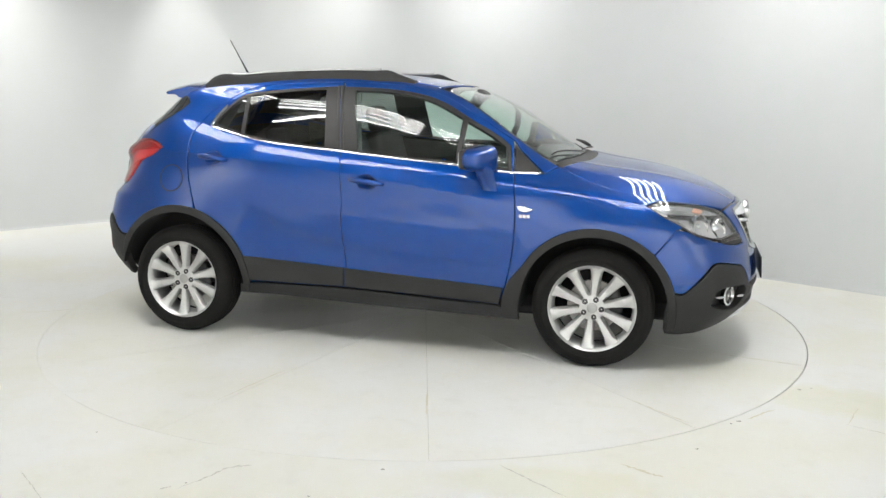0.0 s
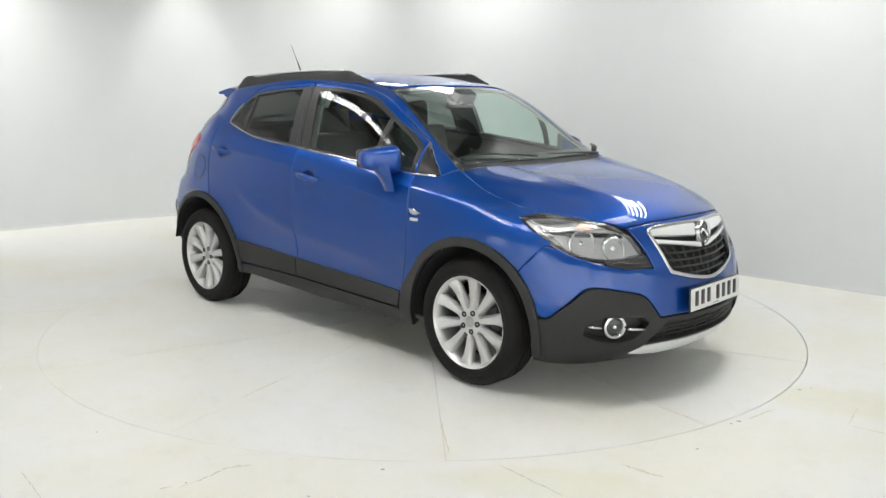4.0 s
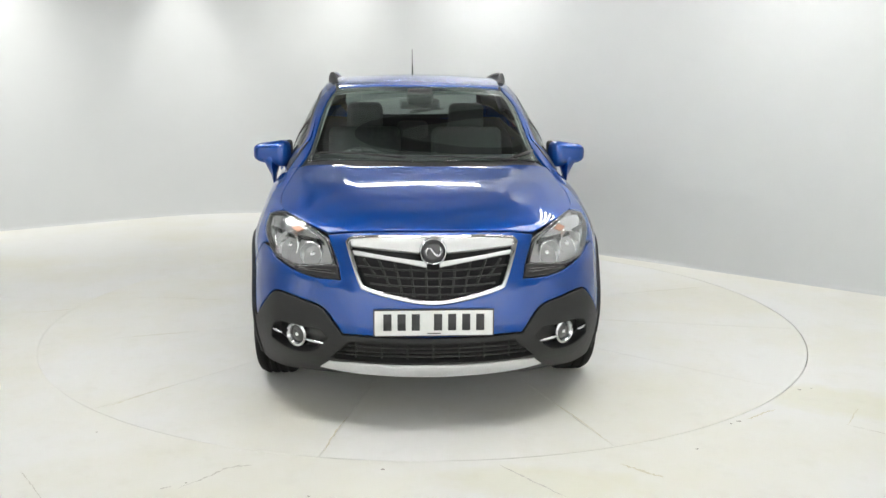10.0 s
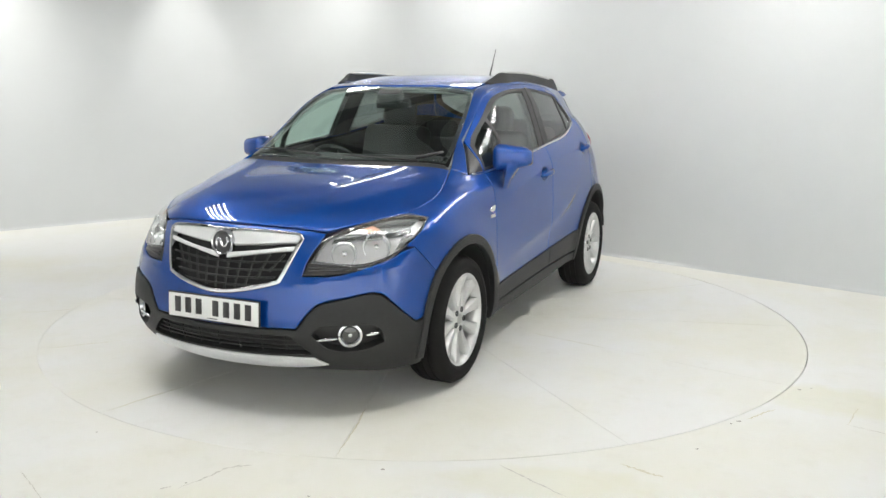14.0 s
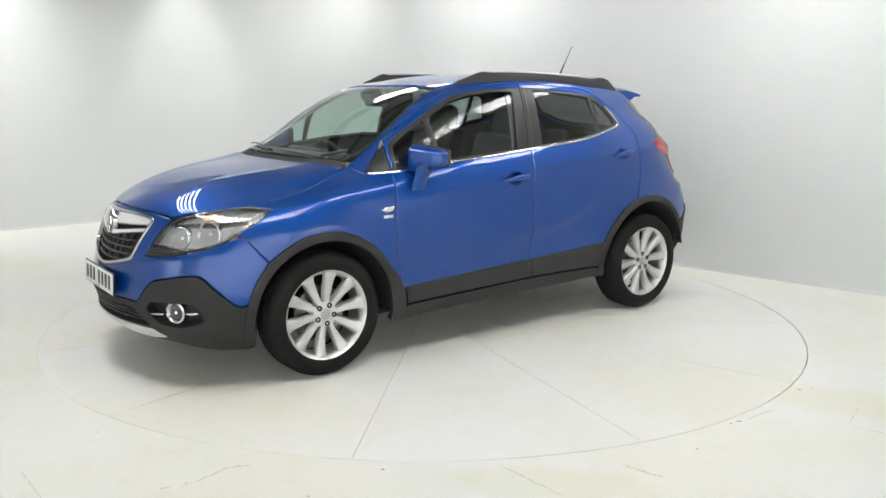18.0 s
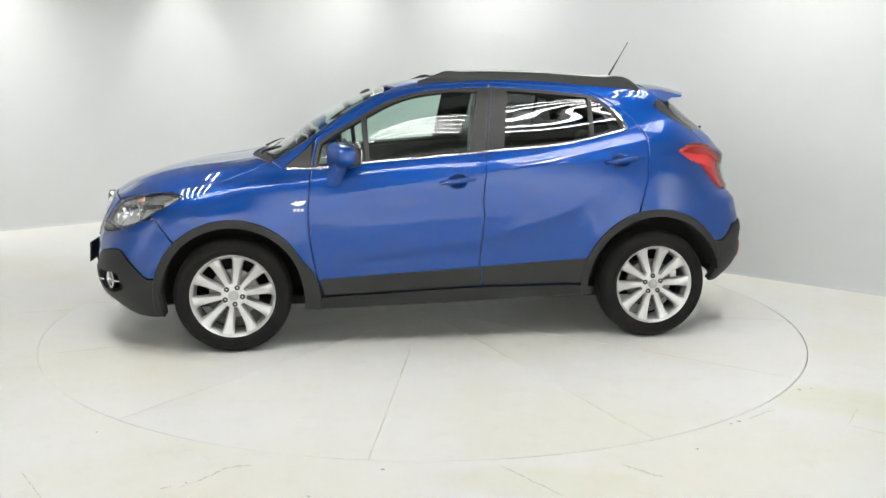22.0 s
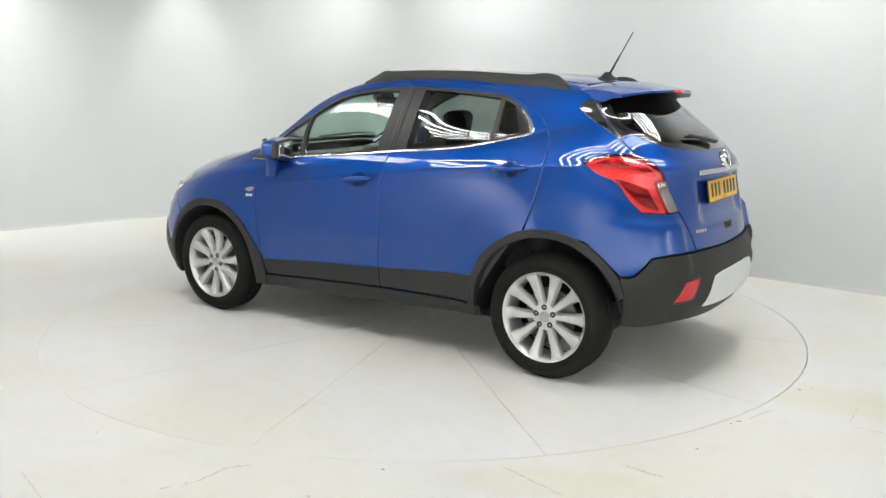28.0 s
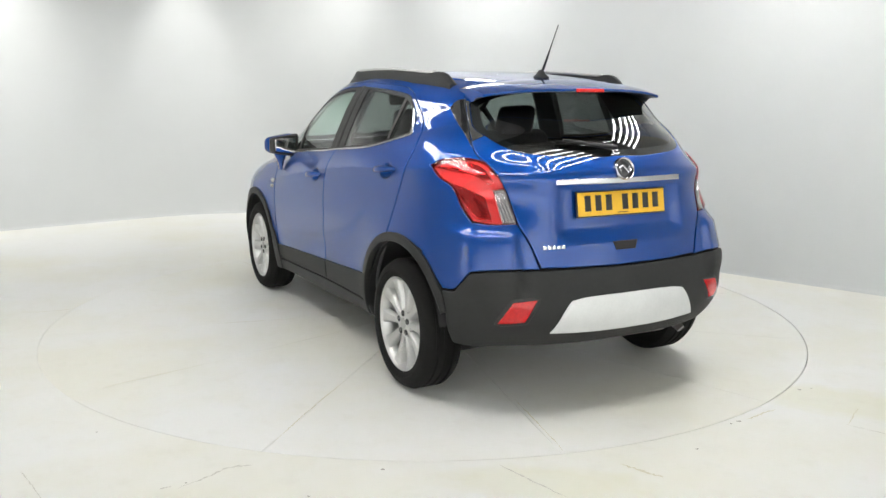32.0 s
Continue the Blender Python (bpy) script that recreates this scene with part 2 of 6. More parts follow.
def formed(P):
    """Pressed-in lines: bonnet ridges, shoulder line, door hollow, tailgate recess."""
    x, y, z = P.T.copy()
    ay, sg = np.abs(y), np.sign(y)
    # bonnet: two ridges that close in towards the grille
    on = smoothstep(.86, .93, z) * smoothstep(1.0, 1.3, x) * (1 - smoothstep(1.55, 1.95, x))
    line = .30 + .22 * (2.0 - x)
    z = z + on * .006 * np.exp(-((ay - line) / .055) ** 2)
    # ledge on the front bumper below the headlamps
    zf = .56 + .14 * ay / .7
    d = z - zf
    soft = np.sqrt(d * d + .006 ** 2)
    k = smoothstep(1.62, 1.82, x) * smoothstep(.28, .44, ay) * (1 - smoothstep(.70, .80, ay)) * .011 * np.exp(-soft / np.where(d > 0, .028, .065))
    x = x + .8 * k
    y = y + sg * .6 * k
    # shoulder crease from the front door to the tail lamp: the metal above it leans in
    side = smoothstep(.62, .70, ay)
    zl = along(x, CREASE)
    k = side * smoothstep(.90, .45, x) * smoothstep(-1.62, -1.42, x)
    d = z - zl
    soft = np.sqrt(d * d + .006 ** 2)
    y = y + sg * k * (.011 * np.exp(-soft / np.where(d > 0, .040, .075)) - .003 * np.exp(-((d + .14) / .08) ** 2))
    # crease below the side glass: the door's shoulder leans in more than the glass
    zb = along(x, BELT_LINE)
    d = zb - z
    k = smoothstep(.50, .66, ay) * smoothstep(1.25, .65, x) * smoothstep(-1.68, -1.10, x) * (1 - smoothstep(1.50, 1.625, z))
    y = y - sg * k * .050 * np.where(d > 0, np.exp(-np.clip(d, 0, 1) / .12), np.exp(np.clip(d, -1, 0) / .60))
    # sweeping crease low on the doors that rises towards the rear wheel, hollow below it
    zc = along(x, SWEEP)
    k = side * smoothstep(.80, .45, x) * smoothstep(-.92, -.62, x)
    d = z - zc
    w = (np.sqrt(d * d + .012 ** 2) - d) / 2 / .062
    y = y - sg * k * .0062 * w * np.exp(1 - w) + sg * k * .003 * np.exp(-((d - .02) / .05) ** 2)
    # flared arches
    for cx in (1.2775, -1.2775):
        r = np.hypot(x - cx, z - .335)
        y = y + sg * smoothstep(.62, .72, ay) * .016 * np.exp(-((r - .42) / .10) ** 2) * (z < 1.0)
    # rear corners stand out beside the tailgate below the lamps
    k = smoothstep(.535, .60, ay) * smoothstep(-1.55, -1.80, x) * smoothstep(.56, .68, z) * (1 - smoothstep(.845, .90, z))
    x = x - .030 * k
    y = y + sg * .008 * k
    # tailgate: recess round the plate
    k = smoothstep(-1.7, -1.8, x) * (1 - smoothstep(.30, .41, ay)) * smoothstep(.815, .875, z) * (1 - smoothstep(1.055, 1.08, z))
    x = x + k * .026
    return np.stack([x, y, z], -1)


def skin(uv):
    uv = np.asarray(uv, float)
    P = np.einsum("ni,nj,ijk->nk", weights(uv[:, 1], VK, SV, NR, False), weights(uv[:, 0], UK, SU, NC, True), RING, optimize=True)
    return formed(P)


def skin_normal(uv, e=0.004):
    uv = np.asarray(uv, float)
    a = skin(uv + [e, 0]) - skin(uv - [e, 0])
    v0, v1 = uv.copy(), uv.copy()
    v0[:, 1] = np.clip(uv[:, 1] - e, 0, VK[-1])
    v1[:, 1] = np.clip(uv[:, 1] + e, 0, VK[-1])
    n = np.cross(a, skin(v1) - skin(v0))
    return n / np.maximum(np.linalg.norm(n, axis=1, keepdims=True), 1e-9)


GU, GV = 420, 190
_u, _v = np.linspace(0, GIRTH, GU, endpoint=False), np.linspace(0, VK[-1], GV)
_grid = np.stack(np.meshgrid(_u, _v), -1).reshape(-1, 2)
_pts = skin(_grid)
_quads = [(r * GU + c, r * GU + (c + 1) % GU, (r + 1) * GU + (c + 1) % GU, (r + 1) * GU + c) for r in range(GV - 1) for c in range(GU)]
TREE = BVHTree.FromPolygons([Vector(p) for p in _pts], _quads)


def where(loc, face):
    """The surface parameters of a place on a face of the guide mesh."""
    r, c = divmod(face, GU)
    a, b, d = (np.array(_pts[i]) for i in (_quads[face][0], _quads[face][1], _quads[face][3]))
    p = np.array(loc) - a
    e1, e2 = b - a, d - a
    m = np.array([[e1 @ e1, e1 @ e2], [e1 @ e2, e2 @ e2]]) + np.eye(2) * 1e-12
    s, t = np.linalg.solve(m, [p @ e1, p @ e2])
    return _u[c] + np.clip(s, 0, 1) * GIRTH / GU, _v[r] + np.clip(t, 0, 1) * VK[-1] / (GV - 1)


WAYS = {"s": ((0, 1, 2), Vector((0, 1, 0))), "S": ((0, 1, 2), Vector((0, -1, 0))), "F": ((1, 0, 2), Vector((-1, 0, 0))), "R": ((1, 0, 2), Vector((1, 0, 0))), "T": ((0, 2, 1), Vector((0, 0, -1)))}


def spot(q):
    """A mark on the surface: ("S", x, z) from the side, ("F", y, z) from the front, ("R", y, z) from the rear, ("T", x, y) from above, ("N", x, y, z) the nearest."""
    if q[0] == "N":
        loc, _, face, _ = TREE.find_nearest(Vector(q[1:4]))
        return where(loc, face)
    axes, way = WAYS[q[0]]
    if q[0] in "Ss":
        o = Vector((q[1], 3 if q[0] == "S" else -3, q[2]))
    elif q[0] in "FR":
        o = Vector((3 if q[0] == "F" else -3, q[1], q[2]))
    else:
        o = Vector((q[1], q[2], 3))
    loc, _, face, _ = TREE.ray_cast(o, way)
    if loc is None:
        near = o + way * (3 - (.8 if q[0] in "Ss" else 2.0 if q[0] in "FR" else 1.2))
        loc, _, face, _ = TREE.find_nearest(near)
    return where(loc, face)


def marks(mode, *pairs):
    return [(mode, *p) for p in pairs]


def mirrored(half):
    """A whole outline from its left half, which runs from one point on the middle line to another."""
    other = []
    for q in half[::-1]:
        if q[0] == "S":
            other.append(("s", *q[1:]))
            continue
        k = 1 if q[0] in "FR" else 2
        if abs(q[k]) > 1e-6:
            other.append((*q[:k], -q[k], *q[k + 1:]))
    return half + other


def on_skin(q, lift=0.0):
    """The place of a mark on the body, lifted off it."""
    uv = np.array([spot(q)])
    return Vector((skin(uv) + skin_normal(uv) * lift)[0])


def settle(p):
    """The surface parameters of the surface point nearest to p."""
    loc, _, face, _ = TREE.find_nearest(Vector(p))
    return where(loc, face)


def outline_uv(points, step=0.02):
    """A closed outline on the surface: smooth through its marks, with corners where a mark ends in '!'."""
    corner = [q[-1] == "!" for q in points]
    pos = skin([spot(q[:-1] if k else q) for q, k in zip(points, corner)])
    n = len(pos)
    if any(corner):
        s = corner.index(True)
        pos, corner = np.roll(pos, -s, axis=0), corner[s:] + corner[:s]
        ends = [i for i, k in enumerate(corner) if k] + [n]
        loop = np.vstack([pos, pos[:1]])
        out = []
        for a, b in zip(ends, ends[1:]):
            seg = loop[a:b + 1]
            out.append((bent(seg, 6) if len(seg) > 2 else np.linspace(seg[0], seg[1], 6))[:-1])
        line = np.vstack(out)
    else:
        line = bent(np.vstack([pos[-2:], pos, pos[:3]]), 6)[12:12 + 6 * n]
    out = []
    m = len(line)
    for i in range(m):
        a, b = line[i], line[(i + 1) % m]
        k = max(1, int(np.ceil(np.linalg.norm(b - a) / step)))
        out += [a + (b - a) * j / k for j in range(k)]
    uv = np.array([settle(p) for p in out])
    for i in range(1, len(uv)):
        uv[i, 0] = uv[i - 1, 0] + (uv[i, 0] - uv[i - 1, 0] + GIRTH / 2) % GIRTH - GIRTH / 2
    mid = uv[:, 0].mean()
    uv[:, 0] -= GIRTH * np.floor((mid + GIRTH * 0.25) / GIRTH)
    keep = np.linalg.norm(uv - np.roll(uv, 1, axis=0), axis=1) > 1.5e-3
    return uv[keep]


def area2(p):
    q = np.roll(p, -1, axis=0)
    return (p[:, 0] * q[:, 1] - q[:, 0] * p[:, 1]).sum()


def inset(p, d):
    """The outline moved inwards by d."""
    sgn = 1 if area2(p) > 0 else -1
    t = np.roll(p, -1, axis=0) - np.roll(p, 1, axis=0)
    t /= np.maximum(np.linalg.norm(t, axis=1, keepdims=True), 1e-9)
    return p + sgn * d * np.stack([-t[:, 1], t[:, 0]], -1)


def inside(pts, poly):
    x, y = pts[:, 0], pts[:, 1]
    hit = np.zeros(len(pts), bool)
    q = np.roll(poly, -1, axis=0)
    for (x0, y0), (x1, y1) in zip(poly, q):
        c = ((y0 > y) != (y1 > y))
        if c.any():
            hit[c] ^= x[c] < (x1 - x0) * (y[c] - y0) / (y1 - y0) + x0
    return hit


def panel_mesh(name, loops, gap=0.002, thick=0.012, lift=0.0, res=0.028, side=1, soft=0.0025, dome=None):
    """A sheet that lies on the body's surface within an outline (and outside its holes), with rolled edges and a rim."""
    verts, edges, rims = [], [], []
    for k, lp in enumerate(loops):
        lp = inset(lp, gap if k == 0 else -gap)
        inner = inset(lp, 0.006 if k == 0 else -0.006)
        for q, is_rim in ((lp, True), (inner, False)):
            s = len(verts)
            verts += list(q)
            edges += [(s + i, s + (i + 1) % len(q)) for i in range(len(q))]
            if is_rim:
                rims.append((s, len(q)))
    outer = inset(loops[0], gap)
    core = inset(outer, 0.02)
    holes = [inset(h, -gap) for h in loops[1:]]
    lo, hi = outer.min(axis=0), outer.max(axis=0)
    nx, ny = max(2, int((hi[0] - lo[0]) / res)), max(2, int((hi[1] - lo[1]) / res))
    g = np.stack(np.meshgrid(np.linspace(lo[0], hi[0], nx), np.linspace(lo[1], hi[1], ny)), -1).reshape(-1, 2)
    ok = inside(g, core)
    for h in holes:
        ok &= ~inside(g, inset(h, -0.02))
    verts += list(g[ok])
    vo, _, fo, ov, _, _ = delaunay_2d_cdt([Vector(v) for v in verts], edges, [], 0, 1e-5)
    V = np.array([tuple(v) for v in vo])
    F = np.array([f for f in fo if len(f) == 3])
    mid = V[F].mean(axis=1)
    keep = inside(mid, outer)
    for h in holes:
        keep &= ~inside(mid, h)
    F = F[keep]
    back = {}
    for i, src in enumerate(ov):
        for s in src:
            back[s] = i
    P, N = skin(V), skin_normal(V)
    P = P + N * lift
    if dome is not None:
        P = P + N * dome(V, P)[:, None]
        tri = P[F]
        fn = np.cross(tri[:, 1] - tri[:, 0], tri[:, 2] - tri[:, 0])
        fn *= np.sign(np.einsum("ij,ij->i", fn, N[F].mean(axis=1)))[:, None]
        N = np.zeros_like(N)
        for k in range(3):
            np.add.at(N, F[:, k], fn)
        N /= np.maximum(np.linalg.norm(N, axis=1, keepdims=True), 1e-9)
    NN = N.copy()
    faces = [tuple(f) for f in F]
    # turn all faces outwards
    a = P[F]
    out = np.einsum("ij,ij->i", np.cross(a[:, 1] - a[:, 0], a[:, 2] - a[:, 0]), N[F].mean(axis=1)) > 0
    faces = [f if o else f[::-1] for f, o in zip(faces, out)]
    PP, extra, en, rimfaces = [], [], [], []
    count = len(P)
    for k, (s, n) in enumerate(rims):
        ids = [back.get(s + i) for i in range(n)]
        ids = [i for j, i in enumerate(ids) if i is not None and i != ids[j - 1]]
        c = P[ids]
        t = np.roll(c, -1, axis=0) - np.roll(c, 1, axis=0)
        o = np.cross(t, N[ids])
        o /= np.maximum(np.linalg.norm(o, axis=1, keepdims=True), 1e-9)
        if (area2(V[ids]) < 0) != (k > 0):
            o = -o
        P[ids] -= N[ids] * soft
        NN[ids] = N[ids] + o * 0.9
        deep = P[ids] - N[ids] * thick
        top = P[ids].copy()
        b = count + len(extra)
        extra += list(top) + list(deep)
        en += list(o) + list(o)
        m = len(ids)
        for i in range(m):
            j = (i + 1) % m
            f = (b + i, b + j, b + m + j, b + m + i)
            q = np.cross(top[j] - top[i], deep[i] - top[i])
            rimfaces.append(f if q @ o[i] > 0 else f[::-1])
    allP = np.vstack([P] + ([np.array(extra)] if extra else []))
    allN = np.vstack([NN] + ([np.array(en)] if en else []))
    allN /= np.maximum(np.linalg.norm(allN, axis=1, keepdims=True), 1e-9)
    faces = faces + rimfaces
    if side < 0:
        allP, allN, faces = allP * [1, -1, 1], allN * [1, -1, 1], [f[::-1] for f in faces]
    me = bpy.data.meshes.new(name)
    me.from_pydata([tuple(p) for p in allP], [], [tuple(int(i) for i in f) for f in faces])
    me.polygons.foreach_set("use_smooth", [True] * len(me.polygons))
    me.normals_split_custom_set_from_vertices([tuple(n) for n in allN])
    me.update()
    return me


def panel(name, points, mat, parent, holes=(), label="", both=False, **kw):
    """One panel, or a left and a right one; returns the objects."""
    loops = [outline_uv(points)] + [outline_uv(h) for h in holes]
    return [part(name, panel_mesh(name, loops, side=s, **kw), mat, parent, label) for s in ((1, -1) if both else (1,))]


# ---------------------------------------------------------------- the studio
def worn_paint(name, seed):
    """White floor paint: broad yellowish patches, grey scuffs and small dark specks."""
    m = material(name, (0.78, 0.78, 0.76), 0.35)
    tc = node(m, "ShaderNodeTexCoord")
    mp = node(m, "ShaderNodeMapping")
    mp.inputs["Location"].default_value = (seed, seed * 0.7, 0)
    join(m, tc.outputs["Object"], mp.inputs["Vector"])
    broad = node(m, "ShaderNodeTexNoise", Scale=0.7, Detail=5.0, Roughness=0.6)
    fine = node(m, "ShaderNodeTexNoise", Scale=7.0, Detail=6.0, Roughness=0.65)
    speck = node(m, "ShaderNodeTexNoise", Scale=38.0, Detail=2.0)
    for n in (broad, fine, speck):
        join(m, mp.outputs[0], n.inputs["Vector"])
    ramp = node(m, "ShaderNodeValToRGB")
    e = ramp.color_ramp.elements
    e[0].position, e[0].color = 0.36, (0.77, 0.757, 0.675, 1)
    e[1].position, e[1].color = 0.58, (0.80, 0.80, 0.78, 1)
    join(m, broad.outputs["Fac"], ramp.inputs[0])
    scuff = node(m, "ShaderNodeValToRGB")
    s = scuff.color_ramp.elements
    s[0].position, s[0].color = 0.28, (0.955, 0.952, 0.94, 1)
    s[1].position, s[1].color = 0.47, (1, 1, 1, 1)
    join(m, fine.outputs["Fac"], scuff.inputs[0])
    dots = node(m, "ShaderNodeValToRGB")
    d = dots.color_ramp.elements
    d[0].position, d[0].color = 0.15, (0.6, 0.58, 0.54, 1)
    d[1].position, d[1].color = 0.18, (1, 1, 1, 1)
    join(m, speck.outputs["Fac"], dots.inputs[0])
    a = node(m, "ShaderNodeMixRGB")
    a.blend_type = "MULTIPLY"
    a.inputs[0].default_value = 1.0
    join(m, ramp.outputs[0], a.inputs[1])
    join(m, scuff.outputs[0], a.inputs[2])
    b = node(m, "ShaderNodeMixRGB")
    b.blend_type = "MULTIPLY"
    b.inputs[0].default_value = 1.0
    join(m, a.outputs[0], b.inputs[1])
    join(m, dots.outputs[0], b.inputs[2])
    join(m, b.outputs[0], bsdf(m).inputs["Base Color"])
    rr = node(m, "ShaderNodeMapRange")
    rr.inputs["To Min"].default_value, rr.inputs["To Max"].default_value = 0.30, 0.52
    join(m, fine.outputs["Fac"], rr.inputs["Value"])
    join(m, rr.outputs[0], bsdf(m).inputs["Roughness"])
    bp = node(m, "ShaderNodeBump", Strength=0.06, Distance=0.002)
    join(m, fine.outputs["Fac"], bp.inputs["Height"])
    join(m, bp.outputs[0], bsdf(m).inputs["Normal"])
    return m




def yellowed(m, x, y, turn, length, width):
    """A soft-edged yellowed patch in the floor paint, with a ragged outline."""
    b = bsdf(m)
    before = b.inputs["Base Color"].links[0].from_socket
    tc = node(m, "ShaderNodeTexCoord")
    mp = node(m, "ShaderNodeMapping")
    mp.vector_type = "TEXTURE"
    mp.inputs["Location"].default_value, mp.inputs["Rotation"].default_value, mp.inputs["Scale"].default_value = (x, y, 0), (0, 0, radians(turn)), (length, width, 1)
    join(m, tc.outputs["Object"], mp.inputs["Vector"])
    far = node(m, "ShaderNodeVectorMath")
    far.operation = "LENGTH"
    join(m, mp.outputs[0], far.inputs[0])
    n = node(m, "ShaderNodeTexNoise", Scale=9.0, Detail=5.0)
    join(m, tc.outputs["Object"], n.inputs["Vector"])
    total = node(m, "ShaderNodeMath")
    total.operation = "MULTIPLY_ADD"
    total.inputs[1].default_value = 0.7
    join(m, n.outputs["Fac"], total.inputs[0])
    join(m, far.outputs["Value"], total.inputs[2])
    fall = node(m, "ShaderNodeMapRange")
    fall.inputs["From Min"].default_value, fall.inputs["From Max"].default_value = 1.0, 1.5
    fall.inputs["To Min"].default_value, fall.inputs["To Max"].default_value = 0.85, 0.0
    join(m, total.outputs[0], fall.inputs["Value"])
    mix = node(m, "ShaderNodeMixRGB")
    mix.blend_type = "MULTIPLY"
    mix.inputs[2].default_value = (0.945, 0.935, 0.83, 1)
    join(m, fall.outputs[0], mix.inputs[0])
    join(m, before, mix.inputs[1])
    join(m, mix.outputs[0], b.inputs["Base Color"])
    return m


FLOOR = yellowed(yellowed(worn_paint("floor_paint", 0.0), 2.12, -1.80, -28, .62, .22), .46, -2.66, -6, .40, .16)
WALL = grain(material("wall_paint", (0.55, 0.566, 0.57), 0.7), 0.4, (0.54, 0.556, 0.56), (0.565, 0.581, 0.585), bump=0.06, bump_scale=120)
ROOFING = grain(material("roof_sheet", (0.44, 0.45, 0.44), 0.8), 1.5, (0.39, 0.40, 0.39), (0.49, 0.50, 0.49))
BEAM = grain(material("dark_beam", (0.03, 0.03, 0.032), 0.6), 4, (0.025, 0.025, 0.027), (0.04, 0.04, 0.042))
GAP = material("gap_dark", (0.13, 0.127, 0.118), 0.9)
BOARD = worn_paint("board_paint", 3.7)
JOINT = material("board_joint", (0.56, 0.55, 0.50), 0.9)
TABLE_R, SEAM = 2.4626, 0.004
WALL_TOP, CEILING_Z = 4.6, 4.8


def rounded(points, radius, steps=10):
    """A closed plan line with rounded corners."""
    out = []
    n = len(points)
    for i in range(n):
        a, b, c = (Vector(points[k % n]) for k in (i - 1, i, i + 1))
        d1, d2 = (a - b).normalized(), (c - b).normalized()
        r = min(radius, 0.45 * (a - b).length, 0.45 * (c - b).length)
        p, q = b + d1 * r, b + d2 * r
        for k in range(steps + 1):
            t = k / steps
            out.append((1 - t) ** 2 * p + 2 * t * (1 - t) * b + t * t * q)
    return out


PLAN = [(5.42, -1.25), (6.6, -4.2), (5.6, -9.0), (-6.4, -9.0), (-8.2, -1.0), (-6.3, 2.0), (-2.05, 5.5)]


def wall_mesh():
    bm = bmesh.new()
    line = rounded(PLAN, 1.8, 16)
    c = Vector((-0.5, -2.0))
    cove = 0.03
    prof = [(cove, 0.0), (cove * 0.62, cove * 0.08), (cove * 0.29, cove * 0.29), (cove * 0.08, cove * 0.62), (0.0, cove), (0.0, WALL_TOP), (-0.1, WALL_TOP), (-0.1, -0.05)]
    rings = []
    n = len(line)
    for i, p in enumerate(line):
        d = (line[(i + 1) % n] - line[i - 1]).normalized()
        inn = Vector((-d.y, d.x))
        if inn.dot(c - p) < 0:
            inn = -inn
        rings.append([bm.verts.new((*(p + inn * a), h)) for a, h in prof])
    for i in range(n):
        a, b = rings[i], rings[(i + 1) % n]
        for k in range(len(prof) - 1):
            bm.faces.new((a[k], b[k], b[k + 1], a[k + 1]))
    bmesh.ops.remove_doubles(bm, verts=bm.verts, dist=1e-5)
    bmesh.ops.recalc_face_normals(bm, faces=bm.faces)
    return bm


def disc_mesh(r, top, thick, steps=256):
    bm = bmesh.new()
    lathe(bm, [(0.0, top), (r - 0.003, top), (r, top - 0.003), (r, top - thick)], steps=steps)
    return bm


